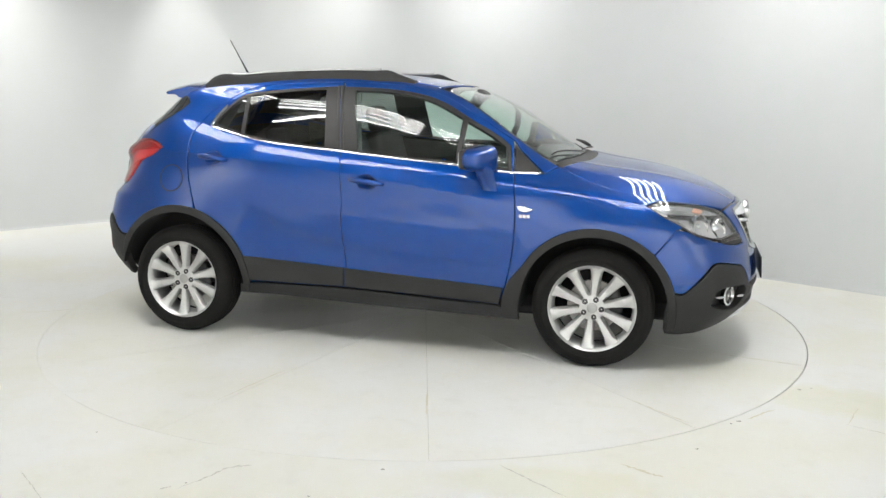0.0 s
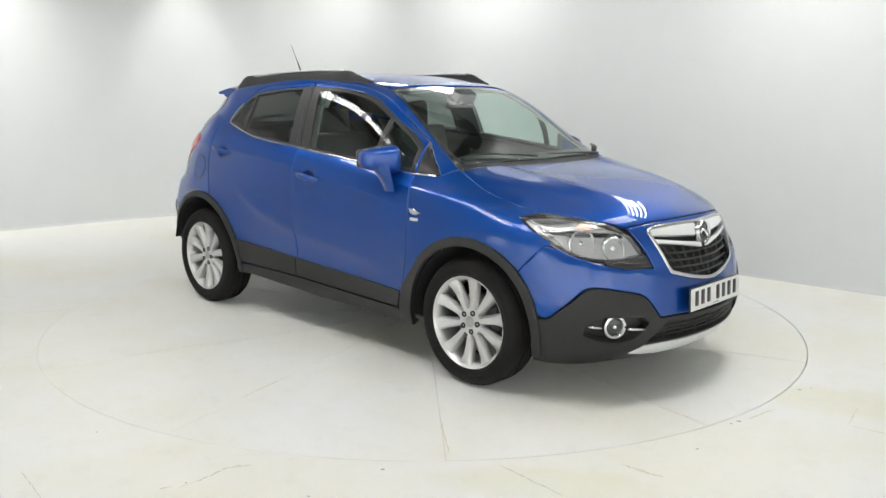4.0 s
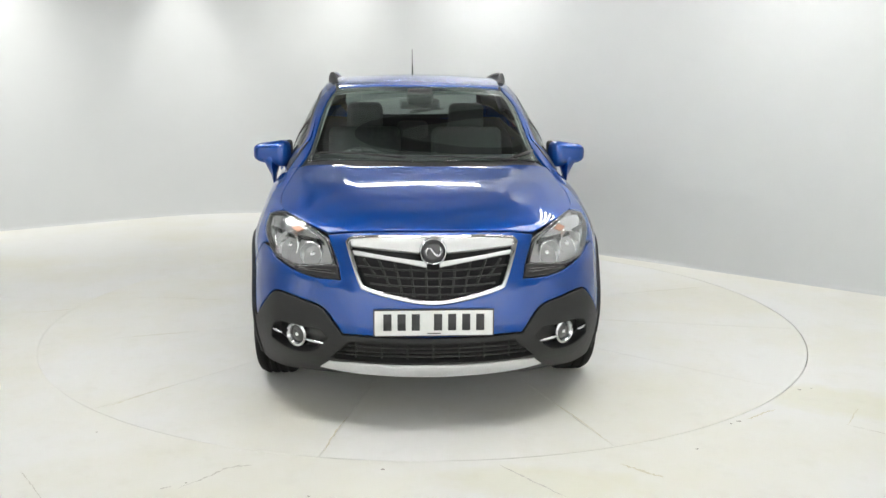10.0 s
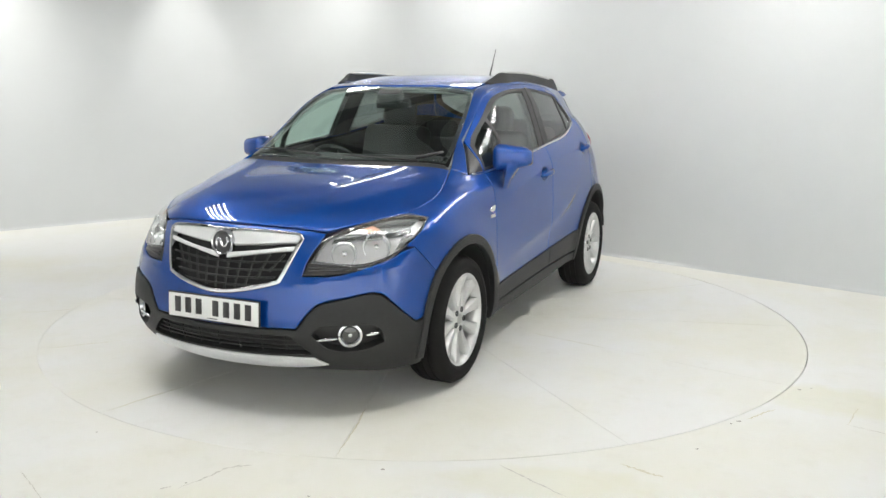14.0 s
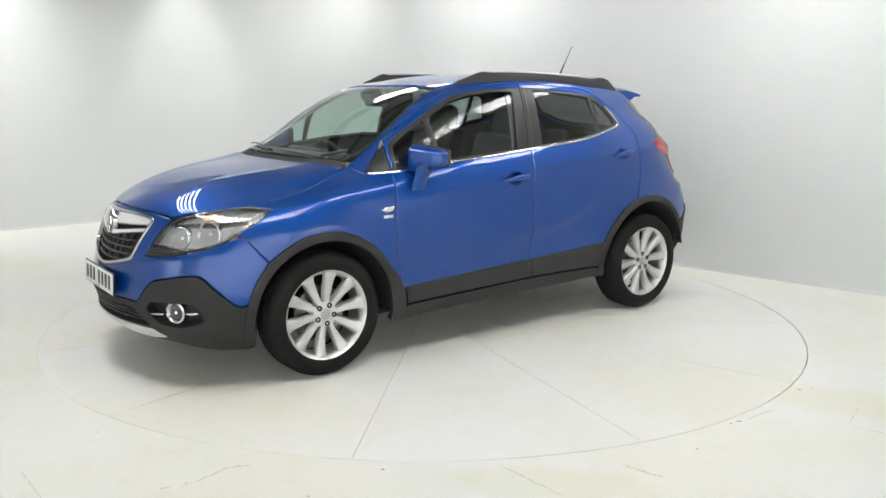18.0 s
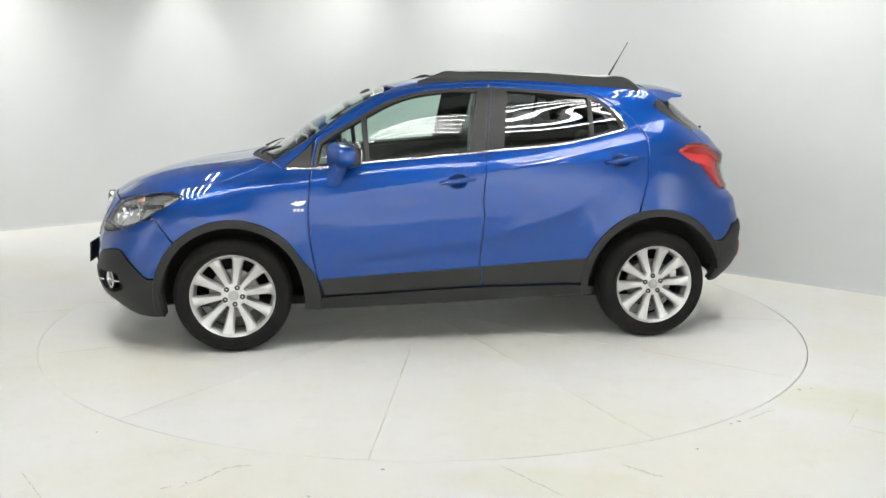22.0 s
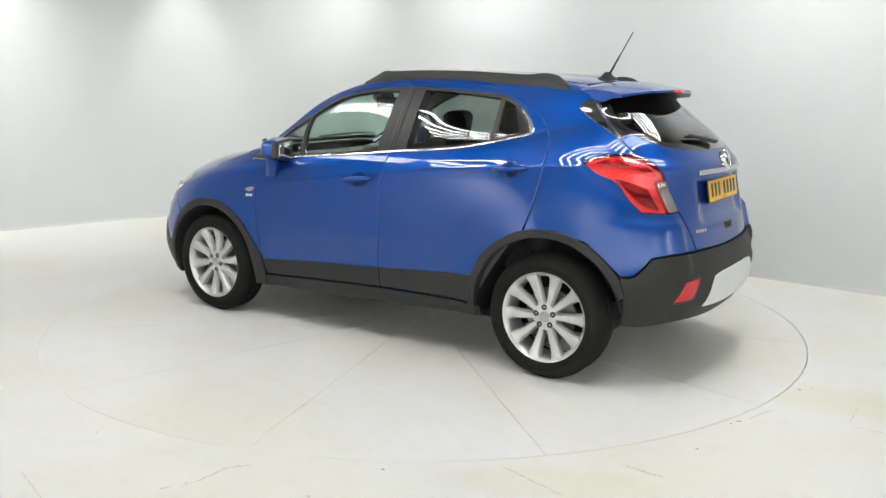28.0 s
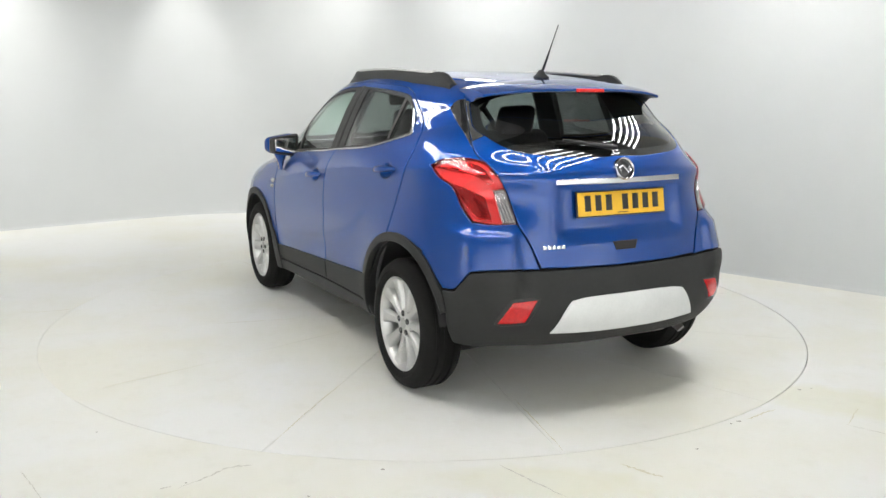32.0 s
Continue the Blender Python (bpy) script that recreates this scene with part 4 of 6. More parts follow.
def body_panels():
    # bonnet
    panel("bonnet", mirrored([("T", 1.185, 0), ("T", 1.165, .36), ("T", 1.115, .58), C(("T", 1.065, .690))] + BONNET_SIDE + [("T", 1.72, .652)] + [N(1.83, .588, .906)]
          + [C(N(1.95, .478, .872)), ("F", .36, .881), ("F", .2, .889), ("F", 0, .892)]), BLUE, CAR, label="blue bonnet with two raised ridges")
    # roof skin between the rails
    part("roof", roof_bm(0.0, 1.0), BLUE, CAR)
    # wings
    panel("front_wing", [C(("S", .79, .423))] + DOOR_FRONT[1:-1] + [C(("S", .814, 1.064)), C(("S", .985, 1.064)), C(N(1.052, .697, 1.109))] + BONNET_SIDE + [C(HEAD_TAIL)]
          + HEAD_LOW[::-1][:2] + [C(N(1.705, .800, .785)), C(("S", 1.60, .655))] + arc(FRONT_X, .447, 50, 163, 9)[1:], BLUE, CAR, both=True, gap=0.0012, soft=0.0012)
    # front doors
    panel("front_door", [C(("S", .752, .319)), C(("S", .79, .423))] + DOOR_FRONT[1:-1] + [C(("S", .814, 1.064)), C(("S", .787, 1.235))] + DOOR_TOP_F + [C(("S", -.258, 1.563))] + DOOR_MID[::-1] + [C(("S", -.186, .357)), ("S", .3, .338)],
          BLUE, CAR, holes=[HOLE_F] + HANDLE_CUPS[:1], both=True, res=0.016)
    panel("rear_door", [C(("S", -.186, .357))] + DOOR_MID + [C(("S", -.262, 1.563))] + DOOR_TOP_R + DOOR_REAR + [C(("S", -1.150, .792))] + arc(REAR_X, .472, 105, 8, 8)[1:-1] + [C(("S", -.803, .372)), C(("S", -.80, .353))],
          BLUE, CAR, holes=[HOLE_R] + HANDLE_CUPS[1:], both=True, res=0.016)
    # body side: screen pillar, roof edge and rear quarter in one pressing
    side = [C(("S", -1.156, .794))] + DOOR_REAR[::-1] + DOOR_TOP_R[::-1] + [("S", -.262, 1.564)] + DOOR_TOP_F[::-1] + [C(("S", .790, 1.240)), ("S", .84, 1.185), C(("S", .985, 1.064)), C(N(1.052, .697, 1.109))]
    side += SCREEN_SIDE[::-1] + [C(N(.365, .533, 1.518)), C(("T", .29, .525))] + marks("T", (.12, .545), (-.1, .556), (-.5, .560), (-.9, .547)) + [C(("T", -1.285, .435)), C(N(-1.375, .572, 1.472))]
    side += TAIL_EDGE + [C(N(-1.69, .634, 1.196))] + LAMP_UPPER[::-1] + [C(N(-1.428, .766, 1.152))] + LAMP_OUTER[::-1] + [C(N(-1.757, .735, .925))] + LAMP_LOWER + [C(N(-1.862, .551, .914)), N(-1.917, .508, .82), C(N(-1.952, .470, .709)), C(N(-1.795, .735, .690)), N(-1.75, .815, .612), C(N(-1.684, .846, .604))]
    side += arc(REAR_X, .472, 143, 106, 5)[1:-1]
    panel("body_side", side, BLUE, CAR, both=True, label="blue body side with roof edge and rear quarter", res=0.018)
    # front bumper, painted upper part
    half = [("F", 0, .8885), ("F", .2, .8855), ("F", .36, .8775), C(N(1.95, .472, .858)), N(2.005, .443, .79), N(2.045, .425, .74), C(N(2.066, .410, .672)), N(2.02, .53, .677), N(1.945, .632, .698), N(1.835, .732, .741), N(1.765, .768, .772), C(N(1.705, .800, .785)), C(("S", 1.60, .655))]
    half += arc(FRONT_X, .447, 40, 22, 3) + [C(("S", 1.70, .455)), N(1.76, .845, .445), N(1.81, .822, .485)] + marks("F", (.775, .545), (.735, .592), (.69, .600), (.60, .582), (.515, .562), (.468, .528)) + [C(("F", .404, .440)), ("F", 0, .437)]
    panel("front_bumper", mirrored(half), BLUE, CAR, holes=[GRILLE], gap=0.0012, soft=0.0012, res=0.016)
    # front bumper, unpainted lower part
    half = [("F", 0, .433), C(("F", .407, .436))] + marks("F", (.471, .524), (.517, .558), (.60, .578), (.69, .596), (.733, .588), (.773, .541)) + [N(1.808, .822, .480), N(1.758, .845, .440), C(("S", 1.705, .448)), ("S", 1.678, .38), ("S", 1.665, .30), C(("S", 1.668, .215))]
    half += [C(("F", .75, .205)), ("F", .52, .212), ("F", .25, .222), ("F", 0, .224)]
    panel("lower_bumper", mirrored(half), PLASTIC, CAR, holes=[LOW_GRILLE, FOG_HOLE, [(*(q[:1]), -q[1], *q[2:]) for q in FOG_HOLE]], lift=0.004, thick=0.05, label="dark grey textured plastic lower bumper")
    # tailgate
    half = [N(-1.40, 0, 1.540), N(-1.392, .36, 1.524), C(N(-1.382, .560, 1.464))] + TAIL_EDGE + [N(-1.692, .626, 1.19)] + LAMP_INNER + [N(-1.860, .545, .912), N(-1.915, .505, .82), C(N(-1.952, .467, .714)), N(-1.985, .217, .706), N(-2.0, 0, .706)]
    panel("tailgate", mirrored(half), BLUE, CAR, holes=[REAR_HOLE], label="blue tailgate with recessed plate panel")
    # rear bumper
    half = [N(-2.0, 0, .700), N(-1.985, .217, .700), C(N(-1.952, .475, .703)), C(N(-1.795, .735, .684)), N(-1.75, .815, .604), C(N(-1.684, .850, .597)), ("S", -1.70, .50), ("S", -1.694, .42), C(("S", -1.675, .335)), C(N(-1.74, .745, .312)), N(-1.93, .50, .312), N(-1.985, 0, .312)]
    panel("rear_bumper", mirrored(half), PLASTIC, CAR, lift=0.005, thick=0.035, label="dark grey textured plastic rear bumper")
    # cladding along the doors and the sills
    low = lambda a, b: [C(("S", a, .423 + (.79 - a) * .0576)), C(("S", b, .423 + (.79 - b) * .0576))]
    panel("door_cladding", low(.782, -.1810) + [C(("S", -.1866, .362)), ("S", .3, .343), C(("S", .754, .325))], PLASTIC, CAR, both=True, lift=0.010, thick=0.014)
    panel("door_cladding", low(-.1828, -.838) + [C(("S", -.805, .360)), C(("S", -.1889, .363))], PLASTIC, CAR, both=True, lift=0.010, thick=0.014)
    panel("sill", [C(("S", .845, .300)), ("S", .76, .312), ("S", .3, .331), ("S", -.186, .350), C(("S", -.80, .347)), C(("S", -.875, .335)), C(("S", -.885, .280)), ("S", 0, .255), ("S", .74, .240), C(("S", .86, .240))], PLASTIC, CAR, both=True, lift=0.006)
    rim = arc(FRONT_X, .452, -12, 150, 16)
    rim += [("S", .800, .45), C(("S", .768, .315)), C(("S", .778, .243)), C(("S", .872, .243)), ("S", .868, .32)] + arc(FRONT_X, .402, 172, -14, 16)
    rim[0] = C(rim[0])
    rim[-1] = C(rim[-1])
    panel("wheel_arch_trim", rim, PLASTIC, CAR, both=True, lift=0.014, thick=0.03, label="dark grey plastic arch trim round the front wheel")
    rim = [C(("S", -.862, .285)), C(("S", -.822, .285))] + arc(REAR_X, .476, 4, 150, 14) + [C(("S", -1.712, .50)), C(("S", -1.682, .48))] + arc(REAR_X, .428, 160, 2, 15)
    panel("wheel_arch_trim", rim, PLASTIC, CAR, both=True, lift=0.014, thick=0.03, label="dark grey plastic arch trim round the rear wheel")
    # fuel flap on the right side
    ring = [N(-1.335 + .082 * math.cos(a), .84, .972 + .082 * math.sin(a)) for a in np.linspace(0, 2 * math.pi, 16, endpoint=False)]
    uv = outline_uv(ring)
    sheet("fuel_flap_gap", [inset(uv, -0.004), inset(uv, 0.002)], DARK, CAR, -1, "dark gap round the fuel flap", lift=0.0012, gap=0, thick=0.002, soft=0)
    sheet("fuel_flap", [uv], BLUE, CAR, -1, "round blue fuel flap", lift=0.0025, gap=0, thick=0.004)


# openings
def cup(x0, z0, x1, z1):
    cx, cz, a = (x0 + x1) / 2, (z0 + z1) / 2, math.atan2(z1 - z0, x1 - x0)
    return [("S", cx + .062 * math.cos(t) * math.cos(a) - .042 * math.sin(t) * math.sin(a), cz + .062 * math.cos(t) * math.sin(a) + .042 * math.sin(t) * math.cos(a)) for t in np.linspace(0, 2 * math.pi, 14, endpoint=False)]


HANDLES = [(.073, .983, -.142, 1.005), (-.938, 1.092, -1.147, 1.114)]
HANDLE_CUPS = [cup(*h) for h in HANDLES]
HOLE_F = [C(("S", .800, 1.074)), ("S", .53, 1.102), ("S", -.003, 1.147), C(("S", -.213, 1.168)), C(("S", -.268, 1.536)), ("S", -.004, 1.527), ("S", .189, 1.503), ("S", .348, 1.458), ("S", .54, 1.353), ("S", .70, 1.265), C(("S", .772, 1.212))]
HOLE_R = [C(("S", -.226, 1.170)), ("S", -.697, 1.211), ("S", -1.04, 1.277), C(("S", -1.108, 1.304)), ("S", -1.058, 1.374), ("S", -.965, 1.455), ("S", -.87, 1.496), ("S", -.538, 1.525), C(("S", -.285, 1.537))]
PANE_F = [C(("S", .475, 1.120)), ("S", -.003, 1.158), C(("S", -.115, 1.168)), C(("S", -.180, 1.512)), ("S", 0, 1.508), ("S", .185, 1.484), ("S", .33, 1.441), C(("S", .487, 1.360))]
PANE_Q = [C(("S", .775, 1.090)), C(("S", .505, 1.118)), C(("S", .520, 1.342)), ("S", .66, 1.266), C(("S", .752, 1.204))]
PANE_R = [C(("S", -.325, 1.186)), ("S", -.68, 1.219), C(("S", -.866, 1.250)), C(("S", -.872, 1.477)), ("S", -.54, 1.509), C(("S", -.365, 1.518))]
PANE_RQ = [C(("S", -.894, 1.257)), C(("S", -1.078, 1.302)), ("S", -1.04, 1.365), ("S", -.965, 1.437), C(("S", -.900, 1.466))]
GRILLE = mirrored(marks("F", (0, .868), (.30, .864)) + [("F", .365, .856), C(("F", .386, .838)), ("F", .352, .735), ("F", .325, .665), ("F", .300, .640), ("F", .16, .604), ("F", 0, .583)])
LOW_GRILLE = mirrored([("F", 0, .404), C(("F", .372, .404)), C(("F", .462, .322)), ("F", 0, .318)])
FOG_HOLE = [C(("F", .745, .372)), ("F", .735, .43), ("F", .690, .458), C(("F", .505, .448)), C(("F", .475, .415)), ("F", .55, .345), ("F", .66, .338)]
REAR_HOLE = mirrored([N(-1.425, 0, 1.527), N(-1.425, .34, 1.513), C(N(-1.402, .545, 1.462)), N(-1.51, .584, 1.345), N(-1.60, .568, 1.297), N(-1.72, .518, 1.248), N(-1.805, .41, 1.226), N(-1.86, .2, 1.213), N(-1.868, 0, 1.211)])


def grown(points, d):
    """An outline in the surface's own measure, moved inwards by d (outwards if negative)."""
    return inset(outline_uv(points), d)


def sheet(name, loops, mat, parent, side=1, label="", **kw):
    return part(name, panel_mesh(name, loops, side=side, **kw), mat, parent, label)


def glazing():
    for s in (1, -1):
        for hole, panes in ((HOLE_F, ((PANE_F, CLEAR, "window"), (PANE_Q, CLEAR, "quarter_window"))), (HOLE_R, ((PANE_R, PRIVACY, "window"), (PANE_RQ, PRIVACY, "quarter_window")))):
            frame_ob = sheet("window_frame", [outline_uv(hole)] + [outline_uv(p) for p, _, _ in panes], BLACK_MATT, CAR, s, lift=-0.001, gap=0.0, thick=0.02)
            for p, mat, name in panes:
                ob = sheet(name, [grown(p, -0.004)], mat, CAR, s, "clear greenish side glass" if mat is CLEAR else "dark privacy glass", lift=-0.006, gap=0, thick=0.002, soft=0.0)
                ob.visible_shadow = False
        for a, b in ((0, .0187), (.0207, .039)):
            sheet("pillar_cover", [outline_uv([C(("S", -.202 - a, 1.168)), C(("S", -.256 - a, 1.540)), C(("S", -.256 - b, 1.540)), C(("S", -.202 - b, 1.168))])], BLACK_MATT, CAR, s, "matt black pillar cover", lift=0.0025, gap=0, thick=0.014, soft=0.0005)
        sheet("door_corner_trim", [outline_uv([C(("S", .972, 1.069)), C(("S", .818, 1.074)), C(("S", .797, 1.222)), ("S", .83, 1.184)])], BLACK_MATT, CAR, s, lift=0.002, gap=0.001, thick=0.02)
        # bright strip below the side glass
        strip = marks("S", (.75, 1.063), (.53, 1.090), (-.003, 1.134), (-.222, 1.155), (-.697, 1.197), (-1.06, 1.271))
        top = marks("S", (-1.053, 1.281), (-.697, 1.209), (-.222, 1.167), (-.003, 1.145), (.53, 1.101), (.75, 1.074))
        sheet("belt_trim", [outline_uv([C(("S", .955, 1.058))] + strip + [C(("S", -1.118, 1.298))] + marks("S", (-1.085, 1.358), (-1.03, 1.418)) + [C(("S", -1.018, 1.409))] + marks("S", (-1.065, 1.356)) + [C(("S", -1.094, 1.303))] + top + [C(("S", .955, 1.068))])], CHROME, CAR, s, "bright chrome strip", lift=0.007, gap=0, thick=0.012, soft=0.001)
    # windscreen: black edge band and the pane
    edge = mirrored([("T", 1.11, 0), ("T", 1.095, .34), ("T", 1.06, .55), C(("T", 1.03, .650))] + SCREEN_SIDE[::-1] + [C(N(.365, .523, 1.519)), ("T", .355, .30), ("T", .365, 0)])
    e = outline_uv(edge)
    ob = sheet("windscreen", [e], CLEAR, CAR, 1, "clear windscreen", lift=-0.003, gap=0.003, thick=0.003, soft=0.0)
    ob.visible_shadow = False
    sheet("screen_band", [inset(e, 0.003), inset(e, 0.048)], BLACK, ob, 1, "black printed edge of the glass", lift=-0.008, gap=0, thick=0.002, soft=0)
    cowl = mirrored([("T", 1.186, 0), ("T", 1.167, .36), ("T", 1.118, .575), C(("T", 1.07, .680)), C(("T", 1.03, .655)), ("T", 1.06, .55), ("T", 1.095, .34), ("T", 1.11, 0)])
    sheet("cowl", [outline_uv(cowl)], BLACK_MATT, CAR, 1, lift=-0.010, gap=0, thick=0.02)
    r = outline_uv(REAR_HOLE)
    ob = sheet("rear_window", [inset(r, -0.006)], PRIVACY, CAR, 1, "dark privacy rear window", lift=-0.004, gap=0, thick=0.003, soft=0)
    ob.visible_shadow = False
    for s in (1, -1):
        sheet("window_fin", [outline_uv([C(N(-1.318, .600, 1.425)), N(-1.345, .575, 1.462), C(N(-1.385, .556, 1.472)), N(-1.44, .585, 1.405), N(-1.52, .612, 1.322), C(N(-1.60, .640, 1.245)), N(-1.51, .630, 1.305), N(-1.40, .622, 1.375)])], GLOSS_DARK, CAR, s, "glossy black fin beside the rear window", lift=0.003, gap=0, thick=0.006, soft=0.001, res=0.015)
        sheet("window_corner", [outline_uv([C(N(-1.388, .557, 1.462)), N(-1.505, .603, 1.337), C(N(-1.575, .622, 1.272)), C(N(-1.60, .575, 1.295)), N(-1.51, .588, 1.343), C(N(-1.405, .548, 1.460))])], GLOSS_DARK, CAR, s, "glossy black corner of the tailgate", lift=0.003, gap=0, thick=0.006, soft=0.001, res=0.015)
    sheet("window_band", [r, inset(r, 0.07)], BLACK, ob, 1, "black printed edge of the glass", lift=-0.010, gap=0, thick=0.002, soft=0)


BLACK_MATT = grain(material("black_frame", (0.014, 0.014, 0.0145), 0.45), 20, (0.011, 0.011, 0.0115), (0.018, 0.018, 0.0185), rough=(0.38, 0.5))


def face_work():
    # grille: dark hollow, bars, bright frame and wings, round emblem
    g = outline_uv(GRILLE)
    back = sheet("grille", [inset(g, -0.01)], DARK, CAR, 1, "black honeycomb radiator grille in a chrome frame", lift=-0.055, gap=0, thick=0.002, soft=0)
    sheet("grille_frame", [inset(g, -0.004), inset(g, 0.014)], CHROME, back, 1, "chrome grille frame", lift=0.008, gap=0, thick=0.05, soft=0.003)
    for k in range(5):
        z0 = .745 - k * .035
        bm = bmesh.new()
        w = .34 - k * .028 if k < 4 else .15
        tube(bm, [on_skin(("F", y, z0 - .020 * (1 - (abs(y) / .36) ** 2) * .8), -0.018) for y in np.linspace(-w, w, 21)], 0.006, 8, 0.8)
        part("bar", bm, BLACK_MATT, back)
    for y in np.linspace(-.315, .315, 10):
        bm = bmesh.new()
        zb = .602 + .10 * (abs(y) / .33) ** 2
        tube(bm, [on_skin(("F", y * (.80 + .2 * t), zb + (.775 - zb) * t), -0.020) for t in np.linspace(0, 1, 8)], 0.005, 8)
        part("bar", bm, BLACK_MATT, back)
    for s in (1, -1):
        sheet("grille_wing", [outline_uv([C(("F", .03, .864)), ("F", .2, .862), C(("F", .372, .850)), C(("F", .364, .824)), ("F", .2, .814), C(("F", .03, .800))])], BRIGHT, back, s, "chrome wing blade", lift=0.004, gap=0, thick=0.03, soft=0.004, res=0.015)
        sheet("grille_wing", [outline_uv([C(("F", .03, .764)), ("F", .2, .786), C(("F", .358, .806)), C(("F", .352, .788)), ("F", .2, .770), C(("F", .03, .742))])], BRIGHT, back, s, "chrome wing blade", lift=0.003, gap=0, thick=0.02, soft=0.003, res=0.015)
    emblem("emblem", on_skin(("F", 0, .806), 0.010), (1, 0, 0.12), 0.062, CAR)
    # lower grille and skid strip
    g = outline_uv(LOW_GRILLE)
    low = sheet("lower_grille", [inset(g, -0.035)], DARK, CAR, 1, "black slatted lower grille", lift=-0.05, gap=0, thick=0.002, soft=0)
    for z0, w in ((.383, .385), (.361, .41), (.339, .435)):
        bm = bmesh.new()
        tube(bm, [on_skin(("F", y, z0), -0.012) for y in np.linspace(-w, w, 25)], 0.0045, 8)
        part("bar", bm, BLACK_MATT, low)
    for y in np.linspace(-.35, .35, 7):
        bm = bmesh.new()
        tube(bm, [on_skin(("F", y, .320), -0.016), on_skin(("F", y, .36), -0.016), on_skin(("F", y, .402), -0.016)], 0.004, 6)
        part("bar", bm, BLACK_MATT, low)
    skid = mirrored([("F", 0, .306), ("F", .3, .306), C(("F", .470, .304)), C(("F", .512, .262)), ("F", .40, .244), ("F", .2, .231), ("F", 0, .227)])
    sheet("skid_strip", [outline_uv(skid)], SILVER, CAR, 1, "silver painted skid strip, scuffed", lift=0.012, gap=0.001, thick=0.02)
    # fog lamps
    for s in (1, -1):
        h = outline_uv(FOG_HOLE)
        pod = sheet("fog_lamp_pocket", [inset(h, -0.008)], BLACK_MATT, CAR, s, lift=-0.046, gap=0, thick=0.002, soft=0)
        c = on_skin(("F", .632, .405), -0.024)
        n = Vector((.84, .54, 0))
        m = Matrix.Translation((c.x, c.y * s, c.z)) @ Vector((n.x, n.y * s, 0)).to_track_quat("Z", "Y").to_matrix().to_4x4()
        bm = bmesh.new()
        lathe(bm, [(.036, .0), (.046, .012), (.056, .008), (.058, -.02), (.036, -.02)], m, 40, closed=True)
        lamp = part("fog_lamp", bm, CHROME, pod, "round fog lamp in a chrome ring", sharp=50)
        bm = bmesh.new()
        lathe(bm, [(0, .004), (.02, .003), (.040, -.002), (.040, -.02)], m, 32)
        part("fog_lamp_lens", bm, GLOSS_DARK, pod, sharp=50)
        bm = bmesh.new()
        lathe(bm, [(0, .007), (.008, .006), (.012, .002)], m, 20)
        part("fog_lamp_bulb", bm, PEARL, pod)
        for a, b in ((.735, .690), (.580, .492)):
            bm = bmesh.new()
            pts = [on_skin(("F", a + (b - a) * t, .412 - (.70 - (a + (b - a) * t)) * .11), 0.001) for t in (0, .33, .66, 1)]
            tube(bm, [(p.x, p.y * s, p.z) for p in pts], [0.005, 0.008, 0.008, 0.005], 8)
            part("fog_lamp_bar", bm, CHROME, pod)
    # plates: bars in place of the writing
    plate("front_plate", on_skin(("F", 0, .505), 0.020), Vector((1, 0, 0.05)), PLATE_WHITE)


GLOSS_DARK = material("dark_lamp_glass", (0.02, 0.021, 0.023), 0.05, 0.0, 1.0)


def emblem(name, at, normal, r, parent):
    m = Matrix.Translation(at) @ Vector(normal).to_track_quat("Z", "Y").to_matrix().to_4x4()
    bm = bmesh.new()
    lathe(bm, [(r * .80, .0), (r * .84, .010), (r * .93, .013), (r, .006), (r, -.014), (r * .80, -.014)], m, 48, closed=True)
    ring = part(name, bm, CHROME, parent, "round chrome emblem", sharp=50)
    bm = bmesh.new()
    lathe(bm, [(0, .004), (r * .5, .002), (r * .82, -.002), (r * .82, -.012)], m, 40)
    part("emblem_field", bm, EMBLEM_GREY, ring)
    bm = bmesh.new()
    pts = [(.45, .50), (.05, .58), (-.30, .35), (-.05, .05), (.25, -.15), (.15, -.50), (-.35, -.45)]
    tube(bm, [m @ Vector((p[1] * r * .95, p[0] * r * .95, .006)) for p in bent(pts, 5)], [r * .06 + r * .22 * math.sin(math.pi * i / 30) for i in range(31)], 8, 0.4)
    part("emblem_curve", bm, CHROME, ring)


EMBLEM_GREY = material("emblem_grey", (0.10, 0.10, 0.105), 0.32, 0.6)


def plate(name, at, normal, mat):
    m = Matrix.Translation(at) @ Matrix(((0, 0, 1), (1, 0, 0), (0, 1, 0))).to_4x4()
    n = normal.normalized()
    x = Vector((0, 0, 1)).cross(n).normalized()
    z = n.cross(x)
    m = Matrix((( x.x, z.x, n.x, at[0]), (x.y, z.y, n.y, at[1]), (x.z, z.z, n.z, at[2]), (0, 0, 0, 1)))
    bm = bmesh.new()
    box(bm, (.532, .123, .008), m @ pose(0, 0, -.006), 0.003)
    holder = part(name + "_holder", bm, BLACK, CAR)
    bm = bmesh.new()
    box(bm, (.520, .111, .004), m, 0.0015)
    p = part("number_plate", bm, mat, holder, "number plate with dark bars in place of characters")
    xs, w = [-.196, -.134, -.072, .026, .088, .150, .212], .036
    for k, px in enumerate(xs):
        bm = bmesh.new()
        box(bm, (w, .074, .0012), m @ pose(px - .008, .004, .0026), 0.0004, 1)
        part("character_bar", bm, INK, holder)
    bm = bmesh.new()
    box(bm, (.06, .004, .0012), m @ pose(0, -.046, .0026), 0.0003, 1)
    part("maker_bar", bm, INK, holder)


